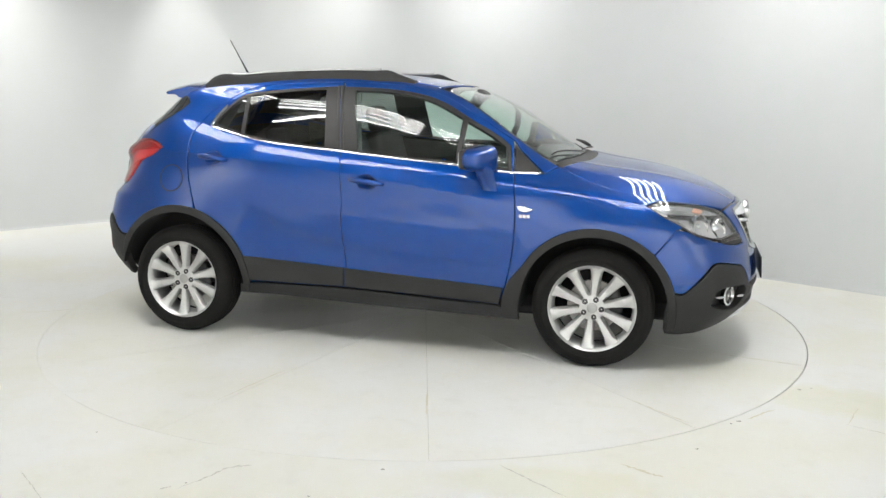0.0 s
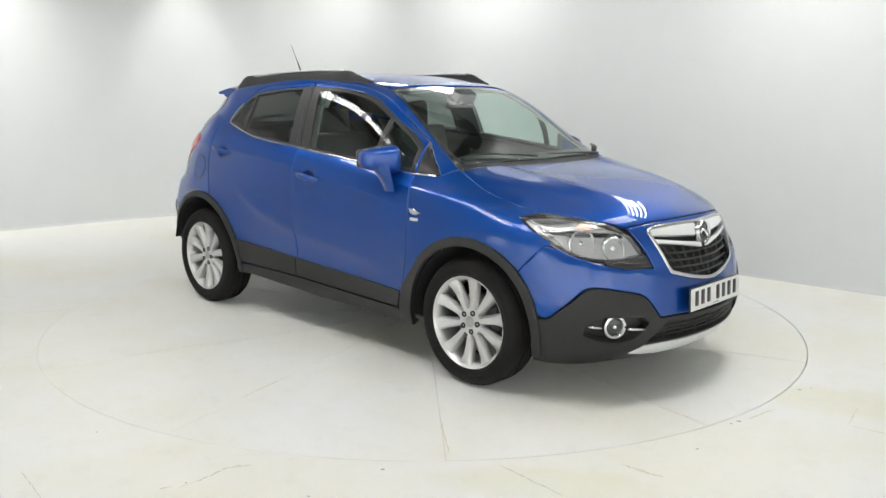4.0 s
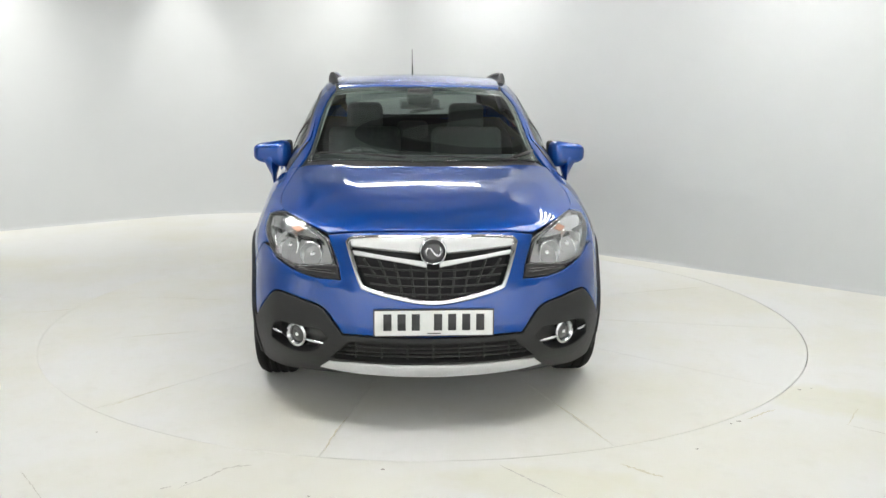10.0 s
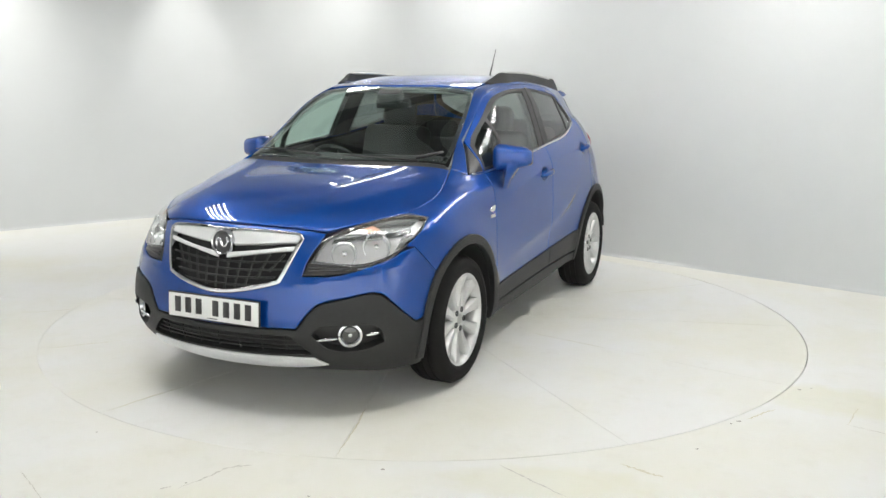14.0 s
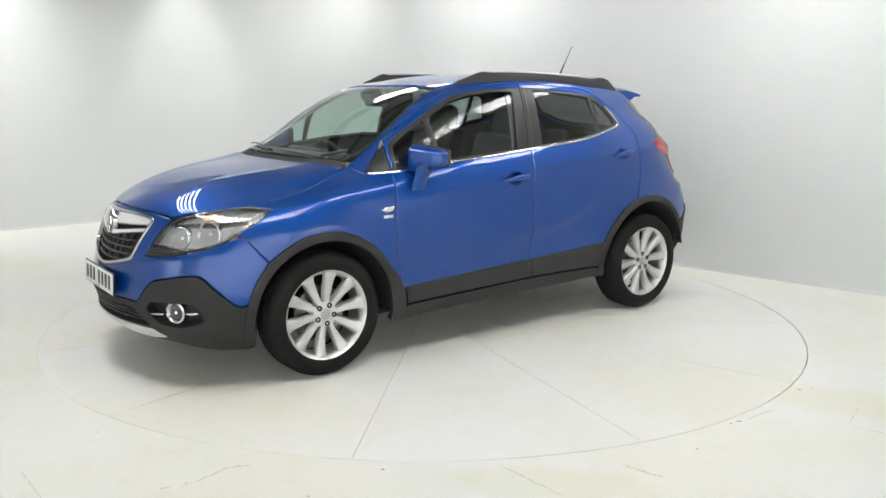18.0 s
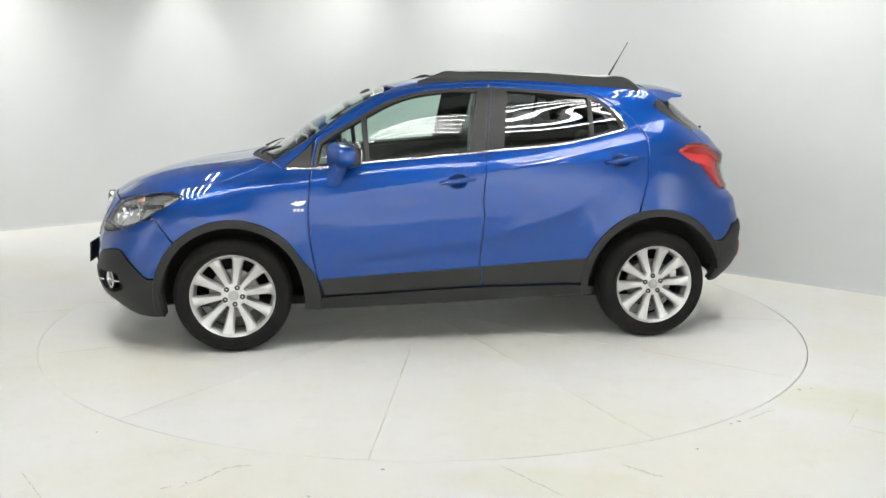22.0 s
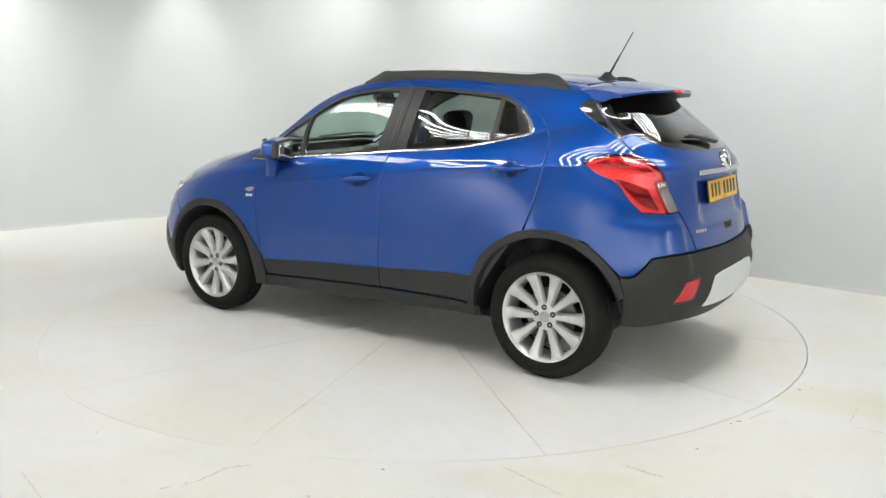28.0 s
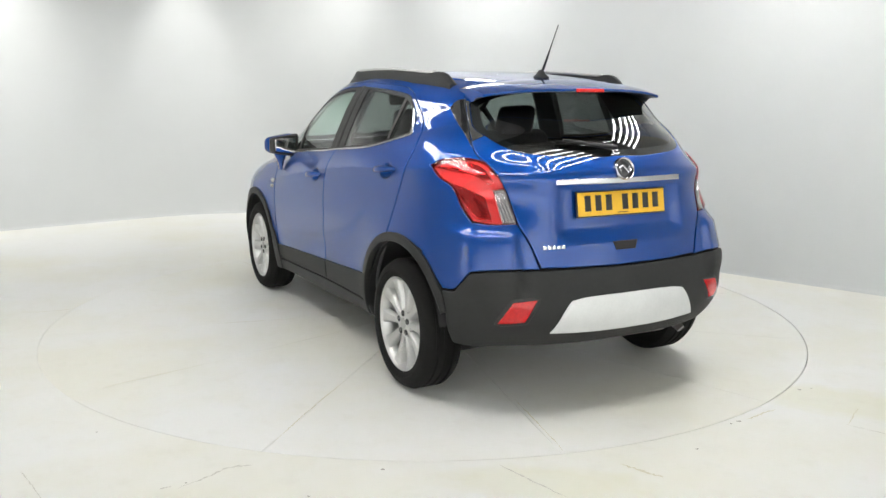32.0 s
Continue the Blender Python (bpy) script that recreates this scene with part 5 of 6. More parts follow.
def head_lamps():
    loop = [C(HEAD_TAIL)] + [N(1.60, .728, .940)] + HEAD_TOP + HEAD_IN + [N(2.0, .452, .79), C(HEAD_TOE)] + HEAD_LOW
    uv = outline_uv(loop)
    for s in (1, -1):
        back = sheet("headlamp", [inset(uv, -0.003)], PEARL_DARK, CAR, s, "headlamp with clear lens and chrome reflectors", lift=-0.030, gap=0, thick=0.002, soft=0)
        sheet("headlamp_rim", [uv, inset(uv, 0.014)], GLOSS_DARK, back, s, "dark inner edge of the lamp", lift=-0.006, gap=0.001, thick=0.024, soft=0)
        # upper blade with the indicator
        sheet("daylight_blade", [outline_uv([C(N(1.575, .775, .915)), N(1.70, .672, .918), N(1.83, .592, .886), C(N(1.925, .512, .842)), C(N(1.905, .560, .822)), N(1.80, .665, .838), C(N(1.66, .762, .872))])], PEARL, back, s, "chrome upper reflector", lift=-0.014, gap=0, thick=0.03, soft=0.003, res=0.015)
        sheet("indicator", [outline_uv([C(N(1.79, .625, .893)), C(N(1.84, .592, .872)), C(N(1.828, .625, .855)), C(N(1.78, .66, .868))])], AMBER, back, s, "amber indicator", lift=-0.010, gap=0, thick=0.006, soft=0.001, res=0.015)
        for c, r, d in ((N(1.83, .668, .795), .062, (.80, .58, .12)), (N(1.945, .560, .775), .056, (.88, .46, .10))):
            o = on_skin(c, -0.020)
            m = Matrix.Translation((o.x, o.y * s, o.z)) @ Vector((d[0], d[1] * s, d[2])).to_track_quat("Z", "Y").to_matrix().to_4x4()
            bm = bmesh.new()
            lathe(bm, [(.012, -.044), (r * .45, -.038), (r * .75, -.022), (r * .92, -.004), (r, .008), (r * 1.06, .006), (r * 1.06, -.03)], m, 36)
            bowl = part("reflector_bowl", bm, PEARL_DIM, back, sharp=60)
            bm = bmesh.new()
            lathe(bm, [(0, -.004), (.010, -.006), (.015, -.014), (.015, -.045)], m, 20)
            part("bulb_cap", bm, PEARL_DIM, back, sharp=50)
        sheet("lamp_divider", [outline_uv([C(N(1.93, .500, .832)), N(1.80, .650, .842), C(N(1.66, .770, .868)), C(N(1.67, .775, .852)), N(1.80, .668, .826), C(N(1.95, .498, .815))])], GLOSS_DARK, back, s, "black divider between the reflectors", lift=-0.010, gap=0, thick=0.03, soft=0.002, res=0.015)
        # side blade that follows the lamp's tail
        sheet("side_blade", [outline_uv([C(N(1.62, .790, .868)), C(N(1.70, .752, .855)), C(N(1.78, .735, .775)), C(N(1.735, .772, .800))])], PEARL, back, s, lift=-0.020, gap=0, thick=0.02, soft=0.003, res=0.015)
        lens = sheet("headlamp_lens", [uv], LENS, back, s, "clear lens", lift=0.002, gap=0.002, thick=0.004, soft=0.001)
        lens.visible_shadow = False
        trim = sheet("headlamp_trim", [outline_uv([C(N(1.935, .628, .713)), N(1.995, .53, .728), C(N(2.046, .432, .735)), C(N(2.064, .414, .678)), N(2.02, .53, .682), C(N(1.95, .628, .698))])], BLACK_MATT, CAR, s, "black ribbed trim below the headlamp", lift=0.001, gap=0, thick=0.02, res=0.012)
        for k in (0.33, 0.66):
            bm = bmesh.new()
            pts = [on_skin(N(1.955 + .10 * t, .615 - .19 * t, .714 + .018 * t - (.018 + .034 * t) * k), 0.003) for t in np.linspace(.05, .95, 8)]
            tube(bm, [(p.x, p.y * s, p.z) for p in pts], 0.003, 6)
            part("rib", bm, GLOSS_DARK, trim)


SEGMENT_GREY = material("segment_grey", (0.16, 0.16, 0.165), 0.3, 0.6)
PEARL_DARK = material("lamp_housing_grey", (0.55, 0.55, 0.56), 0.32, 0.8)


def tail_lamps():
    loop = [C(N(-1.432, .763, 1.152))] + LAMP_UPPER + [N(-1.69, .630, 1.190)] + LAMP_INNER + [C(N(-1.860, .545, .905))] + LAMP_LOWER + [C(N(-1.757, .735, .929))] + LAMP_OUTER
    clear = [C(N(-1.800, .655, 1.062)), C(N(-1.826, .603, 1.066)), N(-1.85, .572, .99), C(N(-1.860, .553, .915)), C(N(-1.845, .615, .918))]
    uv, cv = outline_uv(loop), outline_uv(clear)
    for s in (1, -1):
        lamp = sheet("tail_lamp", [inset(uv, 0.004)], FLUTES, CAR, s, "red wrap-round tail lamp with a clear reversing segment", lift=-0.022, gap=0, thick=0.004, soft=0, res=0.02)
        for name, pts in (("upper_reflector", [C(N(-1.46, .760, 1.150)), N(-1.56, .700, 1.182), N(-1.69, .648, 1.172), C(N(-1.775, .625, 1.095)), C(N(-1.765, .655, 1.085)), N(-1.68, .690, 1.135), N(-1.57, .730, 1.140)]),
                          ("lower_reflector", [C(N(-1.60, .750, 1.085)), N(-1.68, .715, 1.065), C(N(-1.765, .675, 1.035)), C(N(-1.822, .660, .935)), C(N(-1.775, .718, .945)), N(-1.70, .745, 1.00)])):
            sheet(name, [outline_uv(pts)], PEARL, lamp, s, lift=-0.008, gap=0, thick=0.02, soft=0.004, res=0.012)
        glass_ob = sheet("tail_lamp_lens", [uv, cv], RED_GLASS, lamp, s, "glossy red lens", lift=0.007, gap=0.002, thick=0.028, soft=0.006, res=0.015)
        glass_ob.visible_shadow = False
        sheet("reversing_segment", [cv], SEGMENT_GREY, lamp, s, "clear reversing segment", lift=0.003, gap=0.001, thick=0.01, soft=0.002, res=0.012)
        lens = sheet("segment_lens", [cv], LENS, lamp, s, lift=0.007, gap=0.001, thick=0.003, soft=0.002, res=0.012)
        lens.visible_shadow = False
        for k in range(4):
            p0, p1 = on_skin(N(-1.804 - .006 * k, .647 - .011 * k, 1.058), .005), on_skin(N(-1.847 - .003 * k, .610 - .015 * k, .922), .005)
            bm = bmesh.new()
            q = on_skin(N(*((p0 + p1) / 2)), .005)
            tube(bm, [(p.x, p.y * s, p.z) for p in (p0, q, p1)], .0022, 6)
            part("segment_rib", bm, PEARL, lamp)
        refl = [C(N(-1.893, .663, .475)), C(N(-1.923, .605, .567)), C(N(-1.960, .501, .571)), C(N(-1.946, .556, .481))]
        ru = outline_uv(refl)
        pod = sheet("reflector_pocket", [inset(ru, -0.016)], BLACK_MATT, CAR, s, lift=0.007, gap=0, thick=0.01, soft=0.002, res=0.02)
        sheet("rear_reflector", [ru], RED, pod, s, "red rear reflector", lift=0.011, gap=0, thick=0.01, soft=0.002, res=0.02)


def tail_work():
    skid = mirrored([("R", 0, .574), ("R", .20, .573), ("R", .30, .566), ("R", .35, .545), C(("R", .432, .414)), ("R", .25, .404), ("R", 0, .400)])
    sheet("rear_skid_panel", [outline_uv(skid)], SILVER, CAR, 1, "silver painted rear skid panel", lift=0.012, gap=0.001, thick=0.02)
    bar = mirrored([("R", 0, 1.113), C(("R", .368, 1.110)), C(("R", .368, 1.087)), ("R", 0, 1.088)])
    sheet("tailgate_bar", [outline_uv(bar)], CHROME, CAR, 1, "chrome bar above the plate", lift=0.014, gap=0, thick=0.02, soft=0.005, res=0.015)
    emblem("rear_emblem", on_skin(("R", 0, 1.147), 0.012), (-1, 0, .35), 0.055, CAR)
    plate("rear_plate", Vector((-1.930, 0, .993)), Vector((-1, 0, .16)), PLATE_YELLOW)
    # no hollow here: the grip recess's shade is a dark sheet on the panel
    sheet("tailgate_grip_shade", [outline_uv([C(("R", .075, .815)), C(("R", -.075, .815)), C(("R", -.06, .772)), C(("R", .06, .772))])], DARK, CAR, 1, "flat dark sheet for the shade in the grip recess", lift=0.002, gap=0, thick=0.004, res=0.015)
    for k in range(5):
        y = .448 - k * .023
        sheet("name_bar", [outline_uv([C(("R", y, .812)), C(("R", y - .018, .812)), C(("R", y - .018, .796)), C(("R", y, .796))])], CHROME, CAR, 1, lift=0.004, gap=0, thick=0.004, soft=0.001, res=0.01)
    # spoiler over the rear window
    bm = bmesh.new()
    rows = []
    under, r2 = [], bmesh.new()
    ys = np.linspace(-.545, .545, 33)
    for y in ys:
        a = abs(y) / .545
        r = on_skin(("T", -1.345 + .05 * a ** 2, y), 0.003)
        tip = Vector((-1.655 + .120 * a ** 2.2, y * 1.0, 1.526 - .030 * a ** 3))
        low = on_skin(("T", -1.43 + .02 * a ** 2, y), 0.002)
        under.append([r2.verts.new(p) for p in (tip + Vector((.004, 0, -.012)), tip + Vector((.07, 0, -.016)), low + Vector((-.03, 0, -.006)), low + Vector((.03, 0, -.012)))])
        prof = [r, r.lerp(tip, .35) + Vector((0, 0, .013)), r.lerp(tip, .7) + Vector((0, 0, .010)), tip + Vector((.012, 0, .004)), tip, tip + Vector((.004, 0, -.012))]
        rows.append([bm.verts.new(p) for p in prof])
    for a, b in zip(rows, rows[1:]):
        for k in range(len(a) - 1):
            bm.faces.new((a[k], a[k + 1], b[k + 1], b[k]))
    for rw, uw in ((rows[0], under[0]), (rows[-1], under[-1])):
        bm.faces.new(rw + [bm.verts.new(v.co) for v in uw[1:]])
    for a, b in zip(under, under[1:]):
        for k in range(3):
            r2.faces.new((a[k], a[k + 1], b[k + 1], b[k]))
    bmesh.ops.recalc_face_normals(bm, faces=bm.faces)
    sp = part("spoiler", bm, BLUE, CAR, "blue roof spoiler", sharp=50)
    bm = bmesh.new()
    box(bm, (.010, .17, .018), pose(-1.652, 0, 1.518, 0, 12, 0), 0.003)
    part("spoiler_underside", r2, BLACK, sp, "black underside", sharp=50)
    part("brake_light", bm, RED, sp, "red high-level brake light")
    # rear wiper
    bm = bmesh.new()
    a = on_skin(("R", 0.0, 1.235), 0.02)
    b = on_skin(("R", .26, 1.272), 0.022)
    tube(bm, [a, a.lerp(b, .3), a.lerp(b, .7), b], [.022, .020, .017, .010], 10, .6)
    wp = part("rear_wiper", bm, BLACK_MATT, CAR)
    bm = bmesh.new()
    tube(bm, [on_skin(("R", .04 + .25 * t, 1.262 + .010 * t), 0.010) for t in np.linspace(0, 1, 7)], .006, 6)
    part("wiper_blade", bm, RUBBER, wp)


def wheel_part():
    """One alloy wheel with its tyre, axle along local z, outer face up."""
    bm = bmesh.new()
    R = .237
    lathe(bm, [(R + .012, .030), (R + .014, .034), (R + .006, .036), (R - .006, .026), (R - .018, .0), (R - .022, -.06), (R - .012, -.12), (R + .010, -.16)], steps=72)
    bmesh.ops.delete(bm, geom=[f for f in bm.faces if len(f.verts) > 4], context="FACES_ONLY")
    lathe(bm, [(.0, .012), (.055, .013), (.070, .010), (.076, .0), (.076, -.04)], steps=48)
    return bm


def spoke_bm():
    """One flat, flaring spoke along local x."""
    bm = bmesh.new()
    R = .237
    rows = []
    for t in np.linspace(0, 1, 7):
        r = .060 + (R - .008 - .060) * t
        w = .015 + .015 * t ** 1.2 + (.008 * max(0, t - .85) / .15)
        h = .010 + .016 * t - .006 * math.sin(math.pi * t)
        sec = [(-w - .006, h - .034), (-w, h - .006), (-w * .72, h), (w * .72, h), (w, h - .006), (w + .006, h - .034)]
        rows.append([bm.verts.new((r, q, z)) for q, z in sec])
    for p, q in zip(rows, rows[1:]):
        for j in range(len(p)):
            bm.faces.new((p[j], q[j], q[(j + 1) % len(p)], p[(j + 1) % len(p)]))
    bmesh.ops.recalc_face_normals(bm, faces=bm.faces)
    return bm


def tyre_bm():
    bm = bmesh.new()
    R = TYRE_R
    prof = [(.239, .030), (.247, .040), (.268, .048), (.273, .0475), (.277, .050), (.302, .046), (.318, .036), (.328, .020), (.333, .010)]
    tread = []
    for c in (-.020, -.062, -.104):
        tread += [(R, c + .013), (R - .007, c + .009), (R - .007, c - .003), (R, c - .007)]
    back = [(.333, -.132), (.318, -.156), (.27, -.166), (.236, -.160), (.226, -.150)]
    lathe(bm, prof + [(R, .0)] + tread + back, steps=96)
    bmesh.ops.delete(bm, geom=[f for f in bm.faces if len(f.verts) > 4], context="FACES_ONLY")
    return bm


def wheels():
    first = {}
    for x in (FRONT_X, REAR_X):
        for s in (1, -1):
            m = Matrix.Translation((x, s * .838, HUB_Z)) @ (pose(0, 0, 0, -90, 0, 0) if s > 0 else pose(0, 0, 0, 90, 0, 0)) @ pose(0, 0, 0, 0, 0, {(1, 1): 45, (1, -1): 13, (-1, 1): 75, (-1, -1): 14}[1 if x > 0 else -1, s])
            if not first:
                rim = part("wheel", wheel_part(), ALLOY, CAR, "silver ten-spoke alloy wheel", sharp=38)
                spoke = part("spoke", spoke_bm(), ALLOY, rim, sharp=38)
                for k in range(1, 10):
                    other = part("spoke", spoke.data, ALLOY, rim)
                    other.matrix_basis = pose(0, 0, 0, 0, 0, 36 * k)
                part("tyre", tyre_bm(), RUBBER, rim, "black rubber tyre", sharp=35)
                bm = bmesh.new()
                lathe(bm, [(0, -.055), (.145, -.055), (.145, -.080), (0, -.080)], steps=48)
                part("brake_disc", bm, STEEL, rim, "worn steel brake disc", sharp=40)
                bm = bmesh.new()
                box(bm, (.07, .13, .07), pose(.12, 0, -.07), 0.012)
                part("brake_caliper", bm, DASH, rim)
                bm = bmesh.new()
                lathe(bm, [(0, .018), (.024, .017), (.030, .012), (.030, 0)], steps=32)
                part("centre_cap", bm, CAP_GREY, rim, sharp=40)
                for k in range(5):
                    a = 2 * math.pi * (k + .75) / 5
                    bm = bmesh.new()
                    lathe(bm, [(0, .006), (.008, .0145), (.0155, .0145), (.0155, .002)], pose(.052 * math.cos(a), .052 * math.sin(a), .002), 16)
                    part("wheel_bolt", bm, DASH, rim, sharp=40)
                rim.matrix_basis = m
                first[0] = rim
            else:
                copy_thing(first[0], m)
    # dark liners inside the arches
    for x, r, span in ((FRONT_X, .405, 1.04), (REAR_X, .432, .955)):
        for s in (1, -1):
            bm = bmesh.new()
            ring = []
            for i in range(25):
                a = math.pi * (-0.02 + span * i / 24)
                c, d = math.cos(a), math.sin(a)
                ring.append([bm.verts.new((x + r * c * k, s * yy, .335 + r * d * k)) for k, yy in ((1.0, .862), (1.02, .70), (1.02, .52), (.2, .52))])
            for a, b in zip(ring, ring[1:]):
                for k in range(3):
                    bm.faces.new((a[k], a[k + 1], b[k + 1], b[k]))
            part("arch_liner", bm, DARK, CAR)


CAP_GREY = material("cap_grey", (0.38, 0.38, 0.37), 0.35, 0.4)


def roof_parts():
    # rails with their feet, and a silver bar let into the top
    xs = np.linspace(.165, -1.235, 41)
    top = bent([(.165, 1.572), (.08, 1.602), (.0, 1.633), (-.08, 1.631), (-.30, 1.634), (-.60, 1.628), (-.90, 1.611), (-1.0, 1.606), (-1.08, 1.613), (-1.15, 1.604), (-1.20, 1.578), (-1.235, 1.548)], 8)
    for s in (1, -1):
        bm = bmesh.new()
        rows = []
        for x in xs:
            zt = np.interp(-x, -top[:, 0], top[:, 1])
            yc = .572 - .03 * max(0, (-.85 - x)) / .4 - .035 * max(0, (x + .05)) / .2
            w = .026
            zb = on_skin(("T", x, yc)).z - .004
            zt = max(zt, zb + .006)
            so = on_skin(("T", x, yc + w)).z - .004
            rows.append([bm.verts.new((x, s * (yc + dy), z)) for dy, z in ((w, so), (w * .85, zb + (zt - zb) * .55), (w * .45, zt - .003), (0, zt), (-w * .45, zt - .003), (-w * .85, zb + (zt - zb) * .55), (-w, zb))])
        for a, b in zip(rows, rows[1:]):
            for k in range(len(a) - 1):
                bm.faces.new((a[k], a[k + 1], b[k + 1], b[k]))
        bm.faces.new(rows[0])
        bm.faces.new(rows[-1])
        bmesh.ops.recalc_face_normals(bm, faces=bm.faces)
        rail = part("roof_rail", bm, PLASTIC, CAR, "dark grey roof rail with a silver top bar", sharp=45)
        bm = bmesh.new()
        tube(bm, [(x, s * (.566 - .03 * max(0, (-.85 - x)) / .4), np.interp(-x, -top[:, 0], top[:, 1]) + .002) for x in np.linspace(-.05, -1.04, 24)], .014, 8, .6)
        part("rail_bar", bm, ALLOY, rail, "silver bar")
    # aerial
    bm = bmesh.new()
    a = roof_spot(.925, 0)
    lathe(bm, [(0, .045), (.010, .042), (.020, .022), (.034, .006), (.036, -.004)], Matrix.Translation(a) @ Matrix.Diagonal((1.9, .8, 1, 1)), 24)
    an = part("aerial", bm, BLACK_MATT, CAR, "black roof aerial")
    bm = bmesh.new()
    tip = Vector((-1.362, 0, 1.852))
    foot = a + Vector((-.012, 0, .03))
    tube(bm, [foot, foot.lerp(tip, .45), foot.lerp(tip, .46), tip], [.008, .0050, .0034, .0028], 8)
    part("aerial_mast", bm, BLACK, an)


def shell_bm(size, dx, bevel, m, s):
    """A rounded block that tapers outwards, for the door mirrors."""
    bm = bmesh.new()
    box(bm, size, pose(dx, 0, 0), bevel, 5)
    for v in bm.verts:
        t = (v.co.y / .1075 + 1) / 2
        v.co.z *= .62 + .42 * (1 - t)
        v.co.z += .004 * t
        v.co.x *= .75 + .25 * (1 - t * t)
        v.co.x -= .018 * t
    bmesh.ops.transform(bm, matrix=m, verts=bm.verts)
    if s < 0:
        bmesh.ops.transform(bm, matrix=Matrix.Diagonal((1, -1, 1, 1)), verts=bm.verts)
        bmesh.ops.reverse_faces(bm, faces=bm.faces)
    return bm


def side_details():
    for s in (1, -1):
        for (x0, z0, x1, z1), cupline in zip(HANDLES, HANDLE_CUPS):
            uv = outline_uv(cupline)
            c = uv.mean(axis=0)
            r2 = lambda V, P: -.060 * np.clip(1 - ((V - c) ** 2).sum(axis=1) / .0030, 0, 1)
            dish = sheet("handle_cup", [uv], BLUE, CAR, s, lift=-0.002, gap=0, thick=0.004, soft=0, dome=r2, res=0.008)
            bm = bmesh.new()
            pts = [on_skin(("S", x0 + (x1 - x0) * t, z0 + (z1 - z0) * t), .006 + .036 * math.sin(math.pi * min(1, max(0, t))) ** .6) for t in np.linspace(0, 1, 13)]
            rad = [.008 + .009 * math.sin(math.pi * t) ** .5 for t in np.linspace(0, 1, 13)]
            tube(bm, [(p.x, p.y * s, p.z) for p in pts], rad, 12, .8, Vector((0, 1, 0)))
            part("door_handle", bm, BLUE, CAR)
        if s < 0:
            bm = bmesh.new()
            p = on_skin(("S", .055, .986), .022)
            lathe(bm, [(0, .004), (.008, .003), (.010, -.004)], Matrix.Translation((p.x, -p.y, p.z)) @ pose(0, 0, 0, 90, 0, 0), 16)
            part("door_lock", bm, CHROME, CAR)
        # side repeater and model badge as plain bars
        sheet("side_repeater", [outline_uv([C(("S", .940, .872)), ("S", .89, .888), C(("S", .846, .890)), ("S", .862, .866), ("S", .90, .858)])], PEARL, CAR, s, "clear side repeater lamp", lift=0.006, gap=0, thick=0.008, soft=0.003, res=0.012)
        for k in range(3):
            x = .922 - k * .021
            sheet("badge_bar", [outline_uv([C(("S", x, .842)), C(("S", x - .017, .844)), C(("S", x - .017, .828)), C(("S", x, .826))])], SILVER, CAR, s, lift=0.004, gap=0, thick=0.004, soft=0.001, res=0.01)
        # door mirror
        m = pose(.640, .895, 1.140, 0, 0, 14)
        mir = part("door_mirror", shell_bm((.150, .225, .165), 0, .052, m, s), BLUE, CAR, "blue door mirror with a black inner face")
        part("mirror_bezel", shell_bm((.052, .221, .158), -.058, .022, m, s), BLACK_MATT, mir)
        part("mirror_glass", shell_bm((.006, .180, .118), -.086, .002, m @ pose(0, 0, 0, 0, 0, 4), s), MIRROR, mir, "mirror glass")
        # foot: a flat blade from the door up into the housing
        bm = bmesh.new()
        rows = []
        for z, y0, y1, x0, x1 in ((.968, .868, .884, .735, .655), (1.02, .862, .898, .728, .635), (1.07, .850, .925, .718, .610), (1.11, .830, .950, .710, .600), (1.15, .815, .960, .700, .600)):
            rows.append([bm.verts.new((x, s * yy, z)) for x, yy in ((x0, (y0 + y1) / 2), (x0 * .7 + x1 * .3, y1 - .004), (x0 * .2 + x1 * .8, y1), (x1, (y0 + y1) / 2), (x0 * .2 + x1 * .8, y0), (x0 * .7 + x1 * .3, y0 + .004))])
        for p, q in zip(rows, rows[1:]):
            for j in range(6):
                bm.faces.new((p[j], p[(j + 1) % 6], q[(j + 1) % 6], q[j]))
        bm.faces.new(rows[0][::-1])
        bm.faces.new(rows[-1])
        bmesh.ops.recalc_face_normals(bm, faces=bm.faces)
        part("mirror_arm", bm, BLUE, mir, sharp=60)
    # wipers on the screen
    for y0, y1 in ((-.10, -.62), (.52, .02)):
        bm = bmesh.new()
        a, b = on_skin(("T", 1.10, y0), .012), on_skin(("T", .985 if abs(y1) > .3 else 1.085, y1), .016)
        tube(bm, [on_skin(("T", a.x + (b.x - a.x) * t, a.y + (b.y - a.y) * t), .014) for t in np.linspace(0, 1, 9)], [.010, .009, .009, .008, .007, .006, .006, .005, .005], 8, .7)
        part("wiper", bm, BLACK_MATT, CAR, "black wiper")
    bm = bmesh.new()
    tube(bm, [on_skin(("T", 1.085, .50), .02), on_skin(("T", 1.03, .575), .03), on_skin(("T", .98, .61), .03)], [.016, .018, .010], 8, .6)
    part("wiper_pivot", bm, BLACK_MATT, CAR)


def seat(x, y, w, parent_name, head=True):
    base = bmesh.new()
    box(base, (.52, w, .16), pose(x, y, .60, 0, -6, 0), 0.05, 3)
    ob = part(parent_name, base, SEAT, CAR, "dark grey fabric seat")
    bm = bmesh.new()
    box(bm, (.15, w, .62 if head else .50), pose(x - .31, y, .93 if head else .86, 0, -16, 0), 0.055, 3)
    part("backrest", bm, SEAT, ob)
    return ob


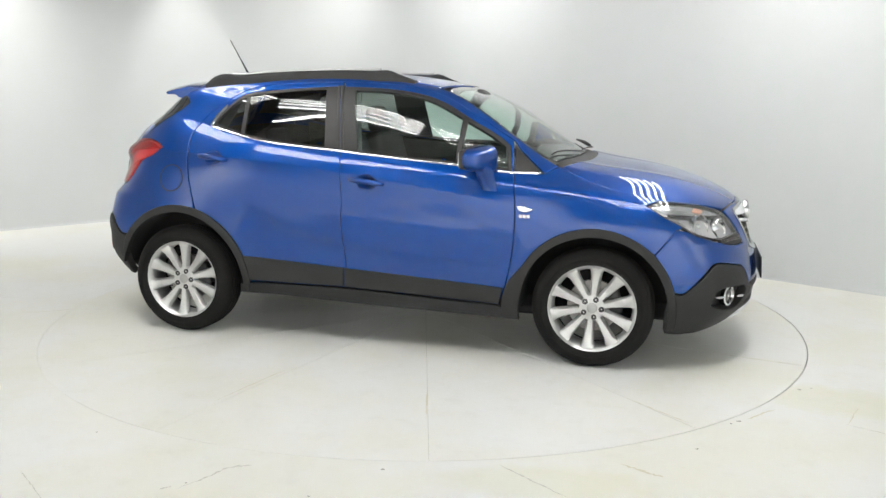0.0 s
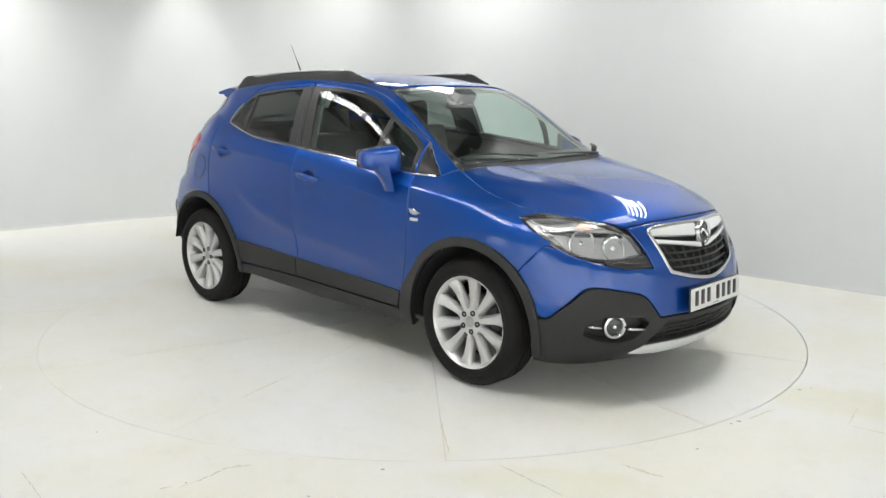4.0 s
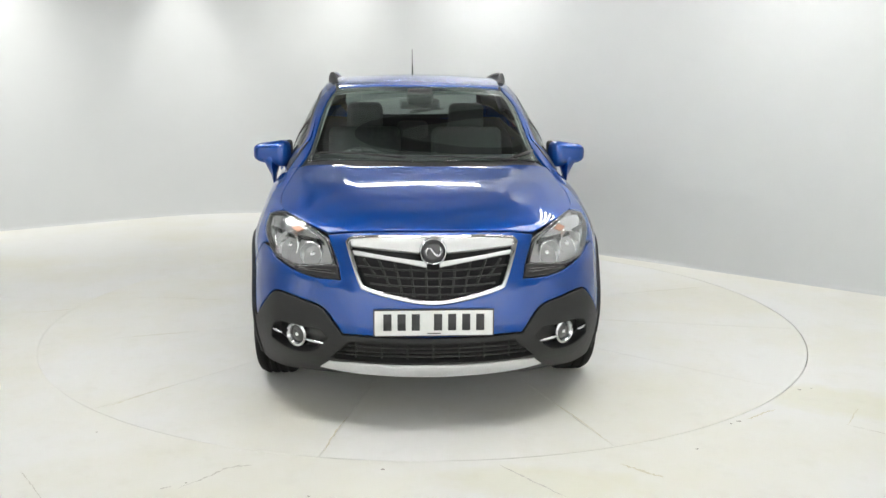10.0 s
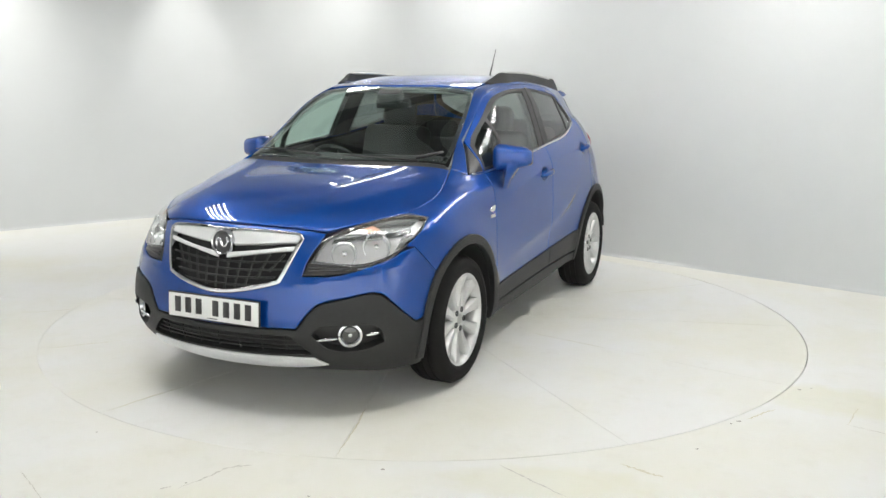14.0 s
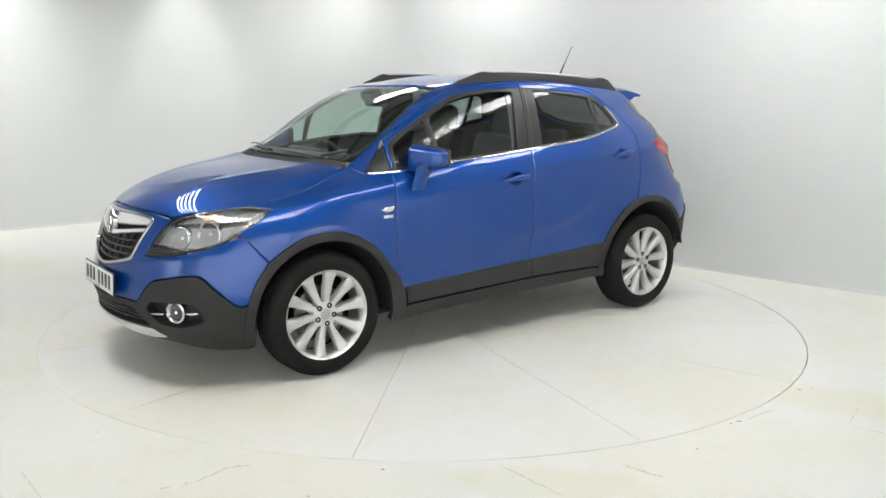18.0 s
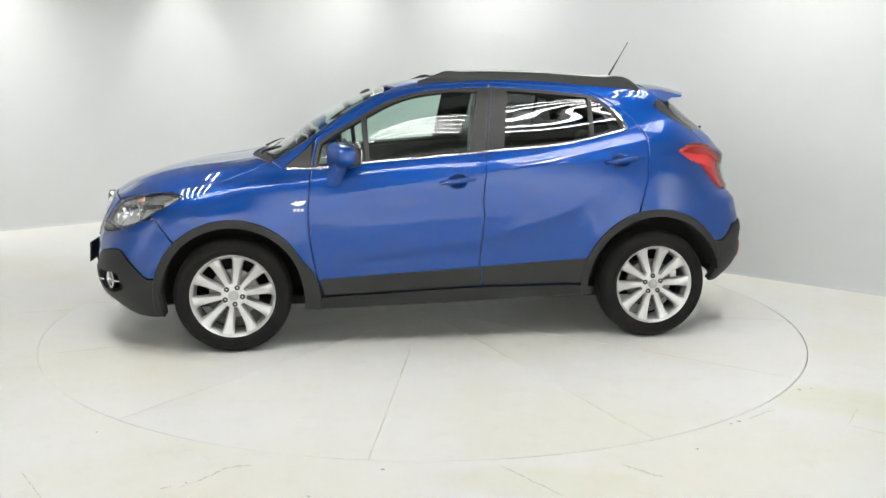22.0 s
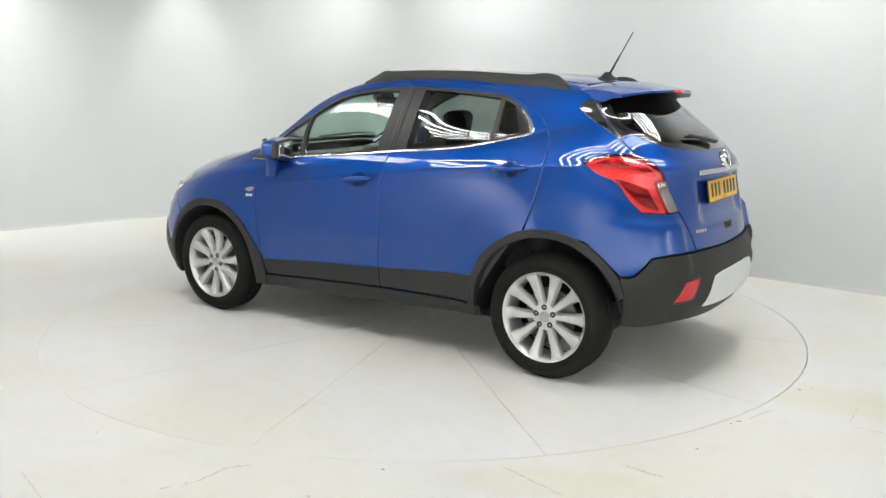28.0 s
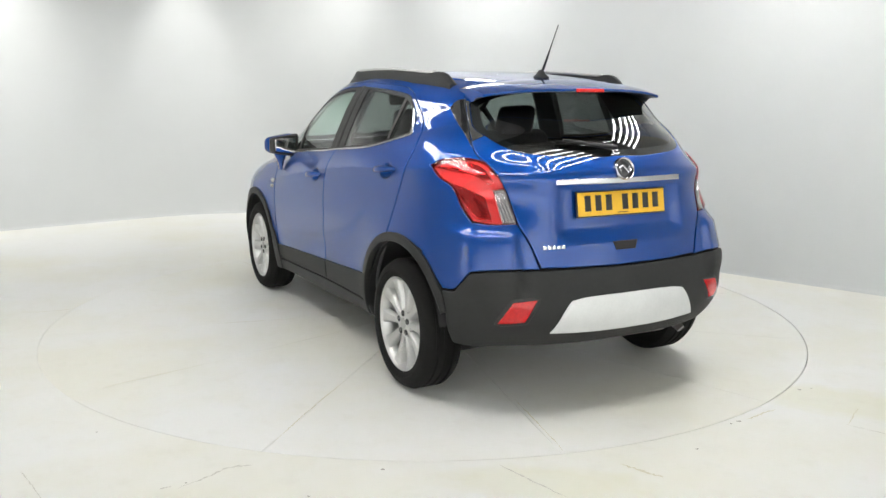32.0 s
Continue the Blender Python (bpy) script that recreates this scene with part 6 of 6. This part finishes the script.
def headrest(x, y, z, ob):
    bm = bmesh.new()
    box(bm, (.10, .25, .19), pose(x, y, z, 0, -12, 0), 0.045, 3)
    part("headrest", bm, SEAT, ob)
    for d in (-.05, .05):
        bm = bmesh.new()
        tube(bm, [(x + .02, y + d, z - .16), (x, y + d, z - .02)], .006, 8)
        part("headrest_post", bm, STEEL, ob)


def cabin():
    # dark inner skin below the windows, open at the wheels
    keep = []
    P = _pts - skin_normal(_grid) * 0.048
    belt = VK[8] - 0.015
    for f in _quads:
        c = P[list(f)].mean(axis=0)
        v = _grid[f[0], 1]
        near = any(math.hypot(c[0] - x, c[2] - .335) < r and abs(c[1]) > .5 for x, r in ((FRONT_X, .44), (REAR_X, .465)))
        if near or (v > belt - .0 and not (c[0] > 1.02)) or c[2] > 1.30:
            continue
        keep.append(f)
    me = bpy.data.meshes.new("inner_body")
    me.from_pydata([tuple(p) for p in P], [], keep)
    part("inner_body", me, DARK, CAR)
    # headlining and pillar trims
    part("headlining", roof_bm(0.045, 1.04), LINING, CAR, "pale grey headlining")
    for s in (1, -1):
        pil = [C(N(1.03, .670, 1.115))] + SCREEN_SIDE[::-1] + [C(("T", .29, .52)), ("S", .20, 1.545), C(("S", .20, 1.500)), ("S", .36, 1.448), ("S", .56, 1.345), C(("S", .80, 1.225))]
        sheet("pillar_trim", [outline_uv(pil)], LINING, CAR, s, lift=-0.035, gap=0, thick=0.006)
        post = [C(("S", -.10, 1.17)), C(("S", -.16, 1.53)), C(("S", -.38, 1.53)), C(("S", -.34, 1.18))]
        sheet("pillar_trim", [outline_uv(post)], DASH, CAR, s, lift=-0.035, gap=0, thick=0.01)
        rear = [C(("S", -1.02, 1.30)), C(("S", -.93, 1.50)), C(N(-1.34, .55, 1.49)), C(N(-1.46, .62, 1.36))]
        sheet("pillar_trim", [outline_uv(rear)], DASH, CAR, s, lift=-0.035, gap=0, thick=0.006)
        door = [C(("S", .78, .42)), C(("S", .80, 1.07)), ("S", .53, 1.098), ("S", -.003, 1.143), ("S", -.222, 1.164), ("S", -.697, 1.206), C(("S", -1.08, 1.285)), C(("S", -1.15, .85)), C(("S", -.85, .42))]
        sheet("door_lining", [outline_uv(door)], DASH, CAR, s, lift=-0.055, gap=0, thick=0.004, res=0.06)
    # floor and underbody
    bm = bmesh.new()
    box(bm, (3.1, 1.40, .06), pose(.0, 0, .265), 0.02)
    part("underbody", bm, DARK, CAR)
    bm = bmesh.new()
    box(bm, (.72, 1.0, .20), pose(1.45, 0, .30), 0.03)
    part("undertray", bm, DARK, CAR)
    bm = bmesh.new()
    lathe(bm, [(0, -.30), (.09, -.29), (.10, -.25), (.10, .25), (.09, .29), (0, .30)], pose(-1.66, -.25, .33, 90, 0, 0), 24)
    part("silencer", bm, STEEL, CAR, sharp=40)
    bm = bmesh.new()
    tube(bm, [(-1.64, -.50, .31), (-1.75, -.51, .305), (-1.805, -.52, .290), (-1.825, -.525, .272)], .022, 14)
    part("exhaust_tip", bm, STEEL, CAR, "dull steel exhaust tip", sharp=50)
    for x in (FRONT_X, REAR_X):
        bm = bmesh.new()
        tube(bm, [(x, -.72, .33), (x, .72, .33)], .03, 10)
        part("axle", bm, DARK, CAR)
    for s in (1, -1):
        ob = seat(.02, s * .36, .50, "front_seat")
        headrest(-.40, s * .36, 1.30, ob)
    bench = seat(-.82, 0, 1.22, "rear_bench", False)
    for y in (-.40, 0, .40):
        headrest(-1.19, y, 1.13, bench)
    # dashboard, wheel and mirror; the driver sits on the right
    bm = bmesh.new()
    box(bm, (.44, 1.36, .34), pose(.86, 0, .90, 0, 0, 0), 0.07, 3)
    for v in bm.verts:
        if v.co.z > .95:
            v.co.z += .02 * math.cos(v.co.y * 2.2)
    dash = part("dashboard", bm, DASH, CAR, "dark grey dashboard")
    bm = bmesh.new()
    box(bm, (.12, .40, .07), pose(.70, -.36, 1.075, 0, -14, 0), 0.03, 3)
    part("instrument_hood", bm, DASH, dash)
    m = pose(.50, -.36, .98, 0, -66, 0)
    bm = bmesh.new()
    ring = [m @ Vector((.185 * math.cos(a), .185 * math.sin(a), 0)) for a in np.linspace(0, 2 * math.pi, 41)]
    tube(bm, ring, .015, 10)
    box(bm, (.10, .12, .05), m @ pose(0, 0, -.02), 0.02, 3)
    for a in (20, 160, 270):
        tube(bm, [m @ Vector((.04 * math.cos(radians(a)), .04 * math.sin(radians(a)), -.01)), m @ Vector((.18 * math.cos(radians(a)), .18 * math.sin(radians(a)), 0))], .014, 8)
    part("steering_wheel", bm, DASH, CAR, "dark steering wheel")
    bm = bmesh.new()
    box(bm, (.035, .25, .07), pose(.40, 0, 1.425, 0, 12, 0), 0.018, 3)
    mir = part("inside_mirror", bm, DASH, CAR)
    bm = bmesh.new()
    box(bm, (.08, .16, .09), pose(.44, 0, 1.475, 0, 30, 0), 0.02, 2)
    part("sensor_cover", bm, DASH, mir)


body_panels()
glazing()
face_work()
head_lamps()
tail_lamps()
tail_work()
wheels()
roof_parts()
side_details()
cabin()


def motions():
    times = [float(t) for t in range(0, 33)]
    walk(TABLE, [(t, turned(t)) for t in times])
    walk(CAR, [(t, turned(t) @ pose(-0.0472, -0.0577, 0)) for t in times])


motions()
